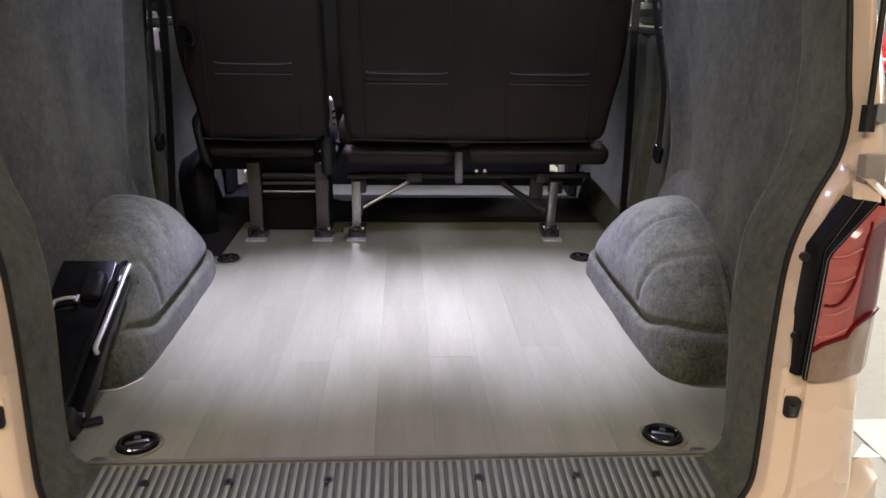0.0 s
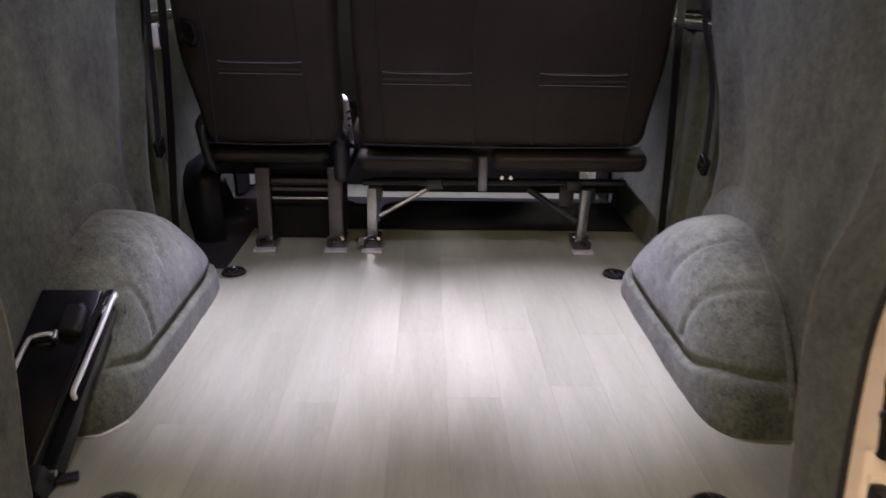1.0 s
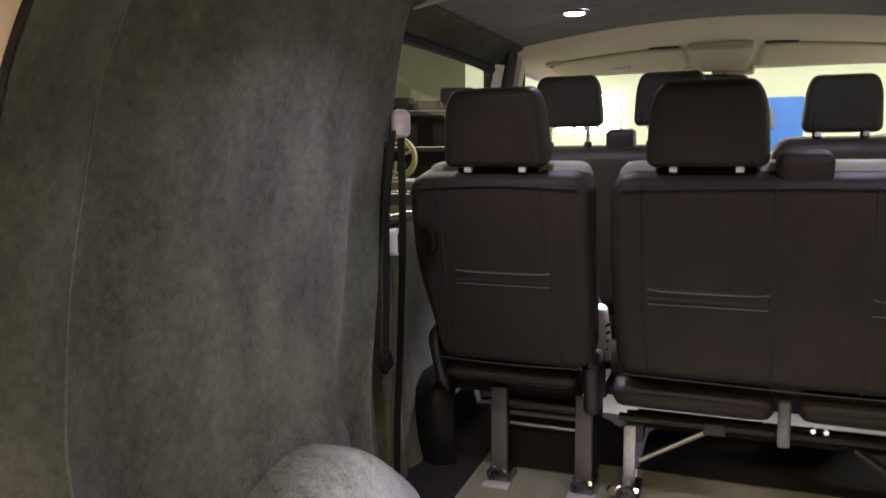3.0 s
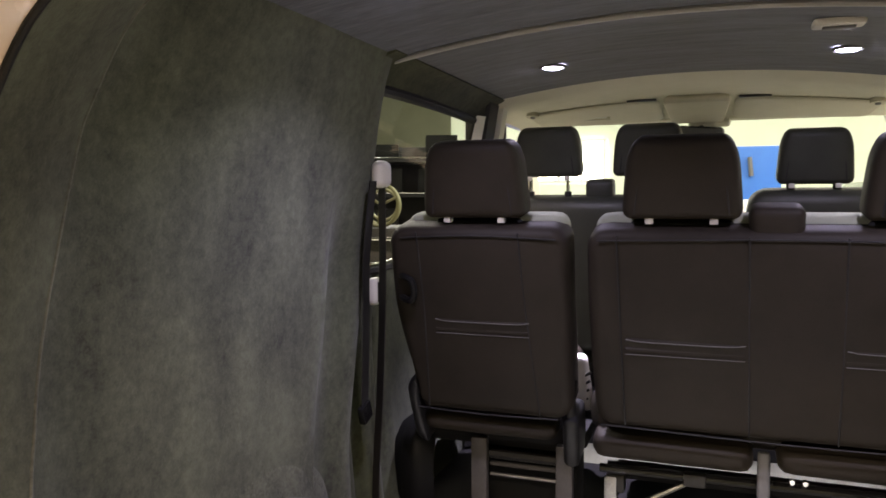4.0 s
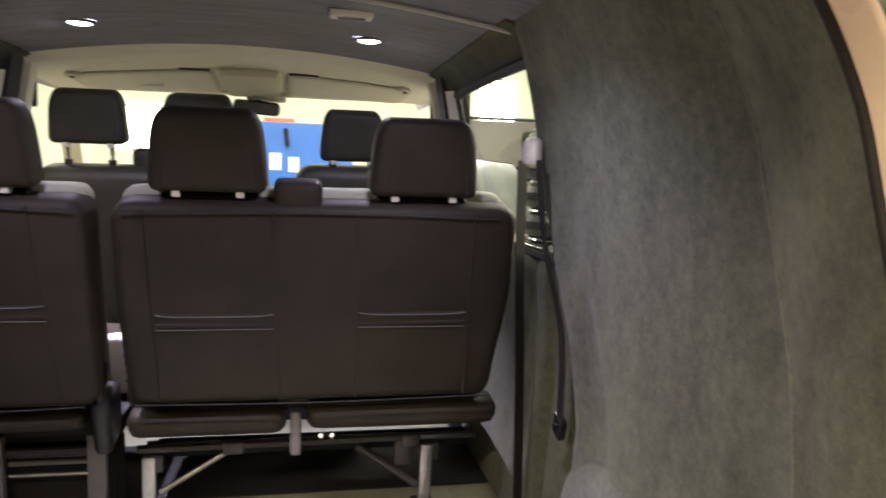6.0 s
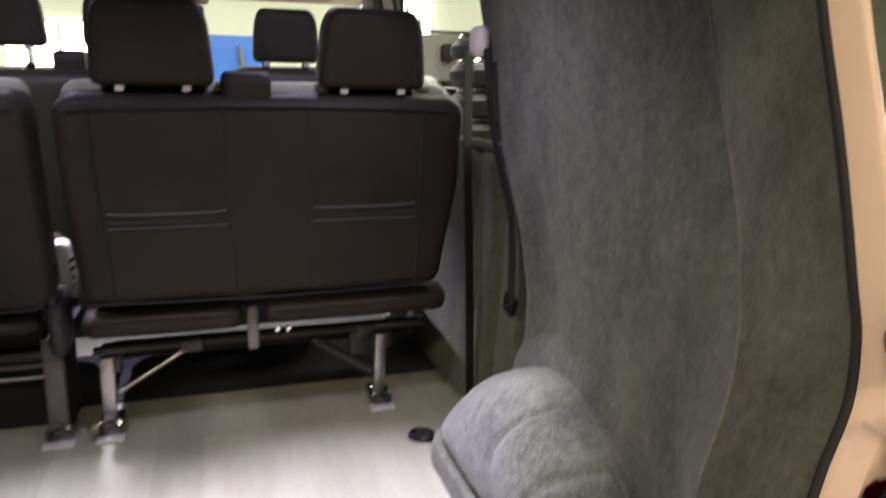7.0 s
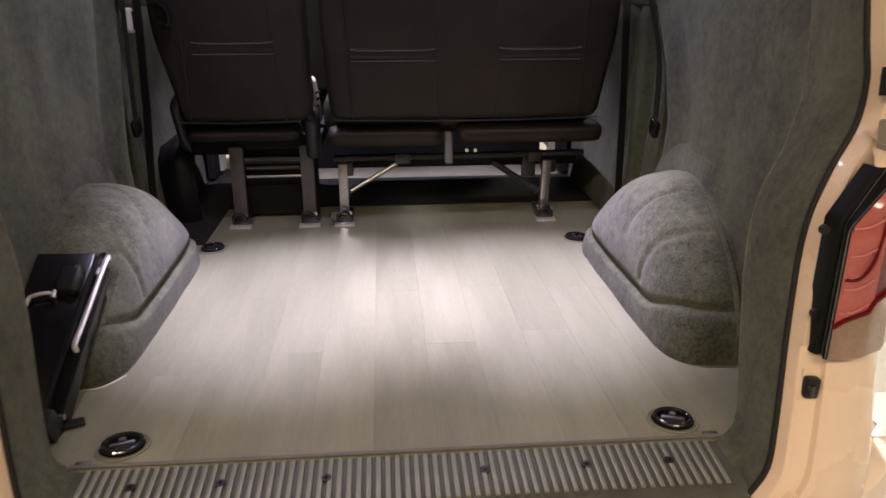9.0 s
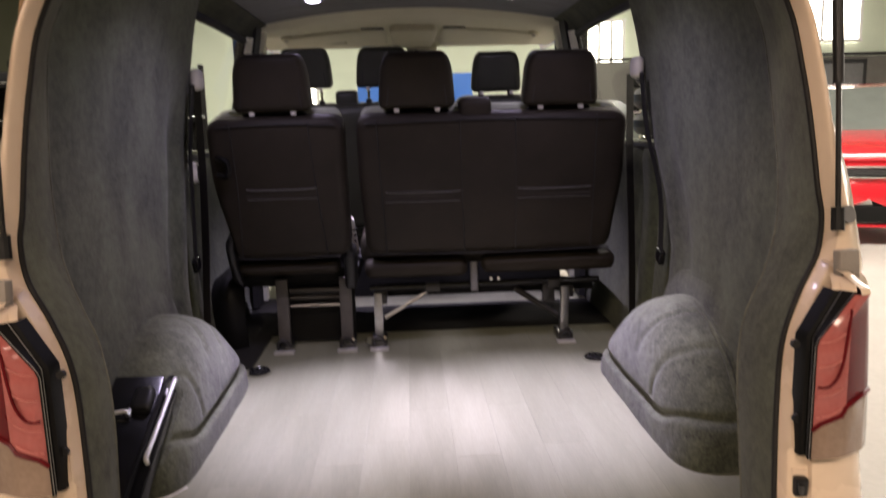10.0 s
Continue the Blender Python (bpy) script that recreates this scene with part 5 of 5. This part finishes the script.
def wheel(parent, x, y, z, r=0.33, turn=0, w=0.2):
    m = pose(x, y, z, 0, 0, turn) @ pose(0, 0, 0, 0, 90, 0)
    ring = [m @ Vector((0.78 * r * math.cos(a), 0.78 * r * math.sin(a), 0)) for a in (2 * math.pi * k / 32 for k in range(32))]
    t = part("wheel", tube(ring, 0.22 * r, 12, closed=True), RUBBER, parent, "black tyre")
    bm = bmesh.new()
    bmesh.ops.create_cone(bm, cap_ends=True, segments=28, radius1=0.62 * r, radius2=0.62 * r, depth=w * 0.5)
    bmesh.ops.transform(bm, matrix=m, verts=bm.verts[:])
    rim = part("rim", bm, STEEL, t)
    for k in range(5):
        part("spoke", box((0.05, 0.55 * r, 0.03), m @ pose(0, 0, 0, 0, 0, 72 * k) @ pose(0, 0.3 * r, w * 0.27), 0.008), CHROME, t)
    return rim


def car(name, label, place, turn, paint, tall=1.45, w=1.8, length=4.2, rise=1.0, sporty=False):
    """A parked car: lofted body and cabin, glass, lights and wheels; its nose points along -y before the turn."""
    ob = node(name, pose(*place, 0, 0, turn), label, "car")
    m = pose(*place, 0, 0, turn) @ Matrix.Diagonal((1, 1, rise, 1))
    hw, nose = w / 2, -length / 2
    prof = [(nose, 0.17, 0.60, 0.84), (nose + 0.12, 0.17, 0.76, 0.95), (-length / 2 + 0.5, 0.24, 0.84, 0.98), (-0.75, 0.22, 0.96, 1.0), (0.2, 0.22, 0.98, 1.0), (1.2, 0.22, 0.98, 1.0), (length / 2 - 0.3, 0.25, 0.96, 0.97), (length / 2, 0.35, 0.8, 0.88)]
    rows = []
    for y, z0, z1, k in prof:
        rows.append([m @ Vector((hw * k * a, y, z0 + (z1 - z0) * q + (0.03 if q == 1 and abs(a) < 0.8 else 0))) for a, q in ((-0.92, 0), (-1, 0.3), (-1, 0.6), (-0.93, 0.93), (-0.6, 1), (0, 1), (0.6, 1), (0.93, 0.93), (1, 0.6), (1, 0.3), (0.92, 0))])
    for ring, y, z in ((rows[0], nose - 0.015, 0.40), (rows[-1], length / 2 + 0.015, 0.55)):
        # closed nose and tail
        mid = m @ Vector((0, y, z))
        cap = [p.lerp(mid, 0.98) for p in ring]
        rows.insert(0, cap) if ring is rows[0] else rows.append(cap)
    part("body", loft(rows), paint, ob)
    if sporty:
        g = part("grille", box((w * 0.86, 0.08, 0.075), m @ pose(0, nose + 0.02, 0.635), 0.012), MATTE_BLACK, ob, "dark slatted grille")
        for z in (0.618, 0.634, 0.65):
            part("slat", box((w * 0.84, 0.012, 0.004), m @ pose(0, nose - 0.024, z), 0.001), GREY_PLASTIC, g)
        for z in (0.590, 0.682):
            part("chrome_strip", tube([m @ Vector((w * 0.45 * u, nose - 0.022 + 0.10 * abs(u) ** 3, z + 0.012 * abs(u))) for u in (-1, -0.6, -0.2, 0.2, 0.6, 1)], 0.011, 8), CHROME, ob, "bright strip")
        part("light_strip", tube([m @ Vector((w * 0.47 * u, nose + 0.035 + 0.12 * abs(u) ** 3, 0.775)) for u in (-1, -0.6, -0.2, 0.2, 0.6, 1)], 0.018, 8), WHITE_TILE, ob, "white light strip")
        part("lower_intake", box((w * 0.8, 0.10, 0.15), m @ pose(0, nose + 0.03, 0.275), 0.03), MATTE_BLACK, ob, "black lower intake")
        part("splitter", box((w * 0.92, 0.16, 0.022), m @ pose(0, nose + 0.07, 0.170), 0.006), paint, ob)
        for e in (-1, 1):
            part("fog_light", pad((0.10, 0.05, 0.05), m @ pose(e * hw * 0.72, nose + 0.075, 0.53, 0, 0, e * 15), 0.02, 0, 8), WHITE_TILE, ob, "white fog light")
    else:
        part("grille", box((w * 0.5, 0.06, 0.2), m @ pose(0, nose + 0.02, 0.46), 0.02), PLASTIC, ob)
        part("lower_intake", box((w * 0.8, 0.08, 0.12), m @ pose(0, nose + 0.06, 0.33), 0.02), PLASTIC, ob)
    cabp = [(-0.85, 0.97, 0.97), (-0.15, tall - 0.05, 0.78), (0.4, tall, 0.76), (1.1, tall - 0.06, 0.76), (1.75, 0.98, 0.92)]
    rows = [[m @ Vector((hw * k * a, y, z)) for a in (-1, -0.6, 0, 0.6, 1)] for y, z, k in cabp]
    part("cabin", loft(rows[1:4]), paint, ob)
    part("windscreen", loft(rows[:2]), CAR_GLASS_SHEEN, ob, "grey-green glass with its reflection in the colour")
    part("rear_glass", loft(rows[3:]), CAR_GLASS_SHEEN, ob, "grey-green glass with its reflection in the colour")
    for s in (-1, 1):
        side = [[m @ Vector((s * hw * 0.97, y, 0.97)), m @ Vector((s * hw * k, y2, z))] for (y, y2, z, k) in ((-0.85, -0.15, tall - 0.06, 0.78), (0.4, 0.4, tall - 0.01, 0.76), (1.75, 1.1, tall - 0.07, 0.76))]
        part("side_glass", loft(side), CAR_GLASS_SHEEN, ob, "grey-green glass with its reflection in the colour")
        part("headlight", pad((0.34, 0.10, 0.13), m @ pose(s * hw * 0.66, -length / 2 + 0.12, 0.68, 0, 0, s * 18), 0.04, 0.01, 10), LENS_CLEAR, ob, "clear headlight")
        part("door_mirror", pad((0.18, 0.1, 0.12), m @ pose(s * (hw + 0.08), -0.55, 1.02), 0.04, 0, 8), paint, ob)
        for wy in (-length / 2 + 0.78, length / 2 - 0.78):
            p = m @ Vector((s * (hw - 0.1), wy, 0))
            wheel(ob, p.x, p.y, 0.33, 0.33, turn)
    return ob


car("red_car", "shiny red car parked nose out across the workshop", (5.74, 8.4, 0), -22, RED, rise=1.26, sporty=True)
car("cream_car", "pale cream car parked ahead of the van", (2.95, 10.2, 0), 90, PAINT, 1.76)


def tyre_stack(x, y, n):
    ob = node("tyre_stack", (x, y, 0), "stack of black tyres on bright rims", "tyres")
    for k in range(n):
        ring = [(x + 0.24 * math.cos(a), y + 0.24 * math.sin(a), 0.11 + 0.215 * k) for a in (2 * math.pi * j / 28 for j in range(28))]
        t = part("tyre", tube(ring, 0.095, 10, closed=True), MATTE_BLACK, ob)
        edge = [(x + 0.262 * math.cos(a), y + 0.262 * math.sin(a), 0.2175 + 0.215 * k) for a in (2 * math.pi * j / 28 for j in range(28))]
        part("rim_edge", tube(edge, 0.013, 6, closed=True), CHROME, t, "bright rim edge")
        part("rim", disc((x, y, 0.11 + 0.215 * k), 0.17, 0.14), CHROME, t)


tyre_stack(2.20, 4.9, 8)
tyre_stack(2.40, 5.5, 9)


def rack(x, y, turn):
    """Open shelving with dark boxes, coils and bright rails."""
    m = pose(x, y, 0, 0, 0, turn)
    ob = node("storage_rack", m, "black steel storage rack with bright rails and dark boxes", "shelving")
    for sx in (-1.2, 1.2):
        for sy in (-0.25, 0.25):
            part("post", box((0.05, 0.05, 2.1), m @ pose(sx, sy, 1.05), 0.004), MATTE_BLACK, ob)
    part("back_panel", box((2.4, 0.02, 2.0), m @ pose(0, 0.27, 1.06), 0.004), MATTE_BLACK, ob)
    for k in range(6):
        sh = part("shelf", box((2.4, 0.55, 0.03), m @ pose(0, 0, 0.2 + 0.34 * k), 0.004), MATTE_BLACK, ob)
        part("rail", tube([m @ Vector((-1.2, -0.28, 0.225 + 0.34 * k)), m @ Vector((1.2, -0.28, 0.225 + 0.34 * k))], 0.006, 8), CHROME, sh, "bright rail")
    rnd = random.Random(4)
    for k in range(6):
        for j in range(4):
            h = rnd.uniform(0.12, 0.26)
            b = node("box", m @ Matrix.Translation((-0.9 + 0.6 * j, 0, 0.216 + 0.34 * k)), "dark storage box on a rack shelf", "box", "boxes on the rack")
            part("carton", box((rnd.uniform(0.3, 0.5), 0.4, h), m @ pose(-0.9 + 0.6 * j, 0, 0.216 + 0.34 * k + h / 2), 0.01), DARK_CARD, b)


rack(-3.3, 6.2, 22)
trolley = node("tool_trolley", (-1.98, 4.0, 0), "black tool trolley with bright drawer pulls", "tool trolley")
part("body", box((0.62, 0.5, 1.32), pose(-1.98, 4.0, 0.70), 0.02), PLASTIC, trolley)
for k in range(6):
    d = part("drawer", box((0.56, 0.02, 0.17), pose(-1.98, 3.742, 0.22 + 0.2 * k), 0.006), GLOSS_BLACK, trolley)
    part("pull", tube([(-2.2, 3.72, 0.29 + 0.2 * k), (-1.76, 3.72, 0.29 + 0.2 * k)], 0.009, 8), CHROME, d, "bright drawer pull")
for sx in (-1, 1):
    for sy in (-1, 1):
        part("castor", disc((-1.98 + 0.24 * sx, 4.0 + 0.18 * sy, 0.04), 0.04, 0.03, pose(0, 0, 0, 0, 90)), RUBBER, trolley)
coil = node("yellow_hose", (-1.92, 3.88, 1.36), "dull yellow hose coil standing upright on the tool trolley", "hose")
for k, r in enumerate((0.135, 0.128, 0.098)):
    part("coil", tube([(-1.92 + r * math.cos(a), 3.86 + 0.032 * k, 1.502 + r * math.sin(a)) for a in (2 * math.pi * q / 36 for q in range(36))], 0.012 - 0.002 * (k == 2), 8, closed=True), HOSE, coil)
for k in range(3):
    a = 0.4 + 2 * math.pi * k / 3
    part("strap", tube([(-1.92 + r * math.cos(a), 3.87, 1.502 + r * math.sin(a)) for r in (0.02, 0.08, 0.13)], 0.009, 6), HOSE, coil)
red_box = node("red_box", (-2.16, 3.86, 1.36), "small red plastic box on the tool trolley", "box")
part("body", box((0.14, 0.16, 0.06), pose(-2.16, 3.86, 1.391), 0.012), RED, red_box)
part("lid", box((0.146, 0.166, 0.02), pose(-2.16, 3.86, 1.43), 0.006), ORANGE, red_box, "orange lid")
clad = part("wall_cladding", box((10, 0.06, 2.66), pose(8.2, 14.8, 1.33), 0.01), DARK_CLAD)
tagged(part("cladding_rail", box((10, 0.05, 0.06), pose(8.2, 14.80, 2.71), 0.01), PLASTIC), "dark rail above the workshop cladding", "trim", kind="structure")
def parts_shelf(x, y, turn):
    """Low open shelf with black and pale parts boxes."""
    m = pose(x, y, 0, 0, 0, turn)
    ob = node("parts_shelf", m, "low black parts shelf against the workshop cladding", "shelving")
    for sx in (-0.8, 0.8):
        part("side", box((0.04, 0.4, 1.7), m @ pose(sx, 0, 0.85), 0.004), MATTE_BLACK, ob)
    part("back", box((1.6, 0.02, 1.7), m @ pose(0, 0.2, 0.85), 0.002), MATTE_BLACK, ob)
    rnd = random.Random(11)
    for k in range(5):
        sh = part("shelf", box((1.56, 0.4, 0.03), m @ pose(0, 0, 0.12 + 0.36 * k), 0.004), MATTE_BLACK, ob)
        part("edge_strip", box((1.56, 0.012, 0.03), m @ pose(0, -0.208, 0.12 + 0.36 * k), 0.003), STEEL, sh, "bright edge strip")
        for j in range(4):
            h = rnd.uniform(0.1, 0.25)
            c = node("parts_box", m @ Matrix.Translation((-0.57 + 0.38 * j, -0.02, 0.136 + 0.36 * k)), "small parts box on a low workshop shelf", "box", "parts boxes")
            part("carton", box((rnd.uniform(0.2, 0.34), 0.3, h), m @ pose(-0.57 + 0.38 * j, -0.02, 0.136 + 0.36 * k + h / 2), 0.01), rnd.choice((MATTE_BLACK, PLASTIC, WHITE_TILE, MATTE_BLACK)), c)


parts_shelf(5.1, 13.2, 0)
wall_box = node("wall_box", (4.98, 14.72, 2.28), "black round-topped equipment box on the workshop wall", "equipment box")
part("body", pad((0.27, 0.16, 0.36), pose(4.98, 14.69, 2.28), 0.03, 0.0, 12, corner=0.08), MATTE_BLACK, wall_box)
tagged(clad, "dark grey cladding along the workshop wall", "cladding", kind="structure")
board = node("notice_board", (9.2, 14.7, 1.3), "grey notice board with a dark frame", "board")
part("frame", box((1.7, 0.05, 1.2), pose(9.2, 14.74, 2.0), 0.02), PLASTIC, board)
part("sheet", box((1.5, 0.02, 1.0), pose(9.2, 14.70, 2.0), 0.005), GREY_PLASTIC, board)


# ---- floor pieces ----
def white_tiles():
    side = 0.5
    bm = box((side - 0.006, side - 0.006, 0.006), Matrix(), 0.002, 1)
    first = part("floor_tile", bm, WHITE_TILE, ground, smooth=0)
    spots = [(1.35 + side * i, -1.6 + side * j) for i in range(9) for j in range(12) if (i + j) % 2 == 0]
    for k, (x, y) in enumerate(spots):
        t = first if k == 0 else first.copy()
        if k:
            scene.collection.objects.link(t)
        t.location = Vector((x, y, 0.004)) - ground.matrix_basis.translation


white_tiles()


def planks():
    """Vinyl planks laid lengthways, with staggered ends and hairline joints."""
    rnd = random.Random(7)
    w, x0 = 0.122, -0.793
    widths = {}
    for i in range(13):
        y = 0.108 - rnd.uniform(0.1, 0.85)
        while y < 2.78:
            a, b = max(y, 0.108), min(y + 0.914, 2.78)
            y += 0.914
            if b - a < 0.02:
                continue
            length = round(b - a, 3)
            if length not in widths:
                me_bm = box((w - 0.0002, length - 0.0002, 0.0045), Matrix(), 0.0002, 1)
                ob = part("plank", me_bm, VINYL, None, smooth=0)
                widths[length] = ob
            else:
                ob = widths[length].copy()
                scene.collection.objects.link(ob)
            ob.parent = floor
            ob.location = Vector((x0 + w * (i + 0.5), (a + b) / 2, FLOOR - 0.00225)) - floor.matrix_basis.translation


planks()
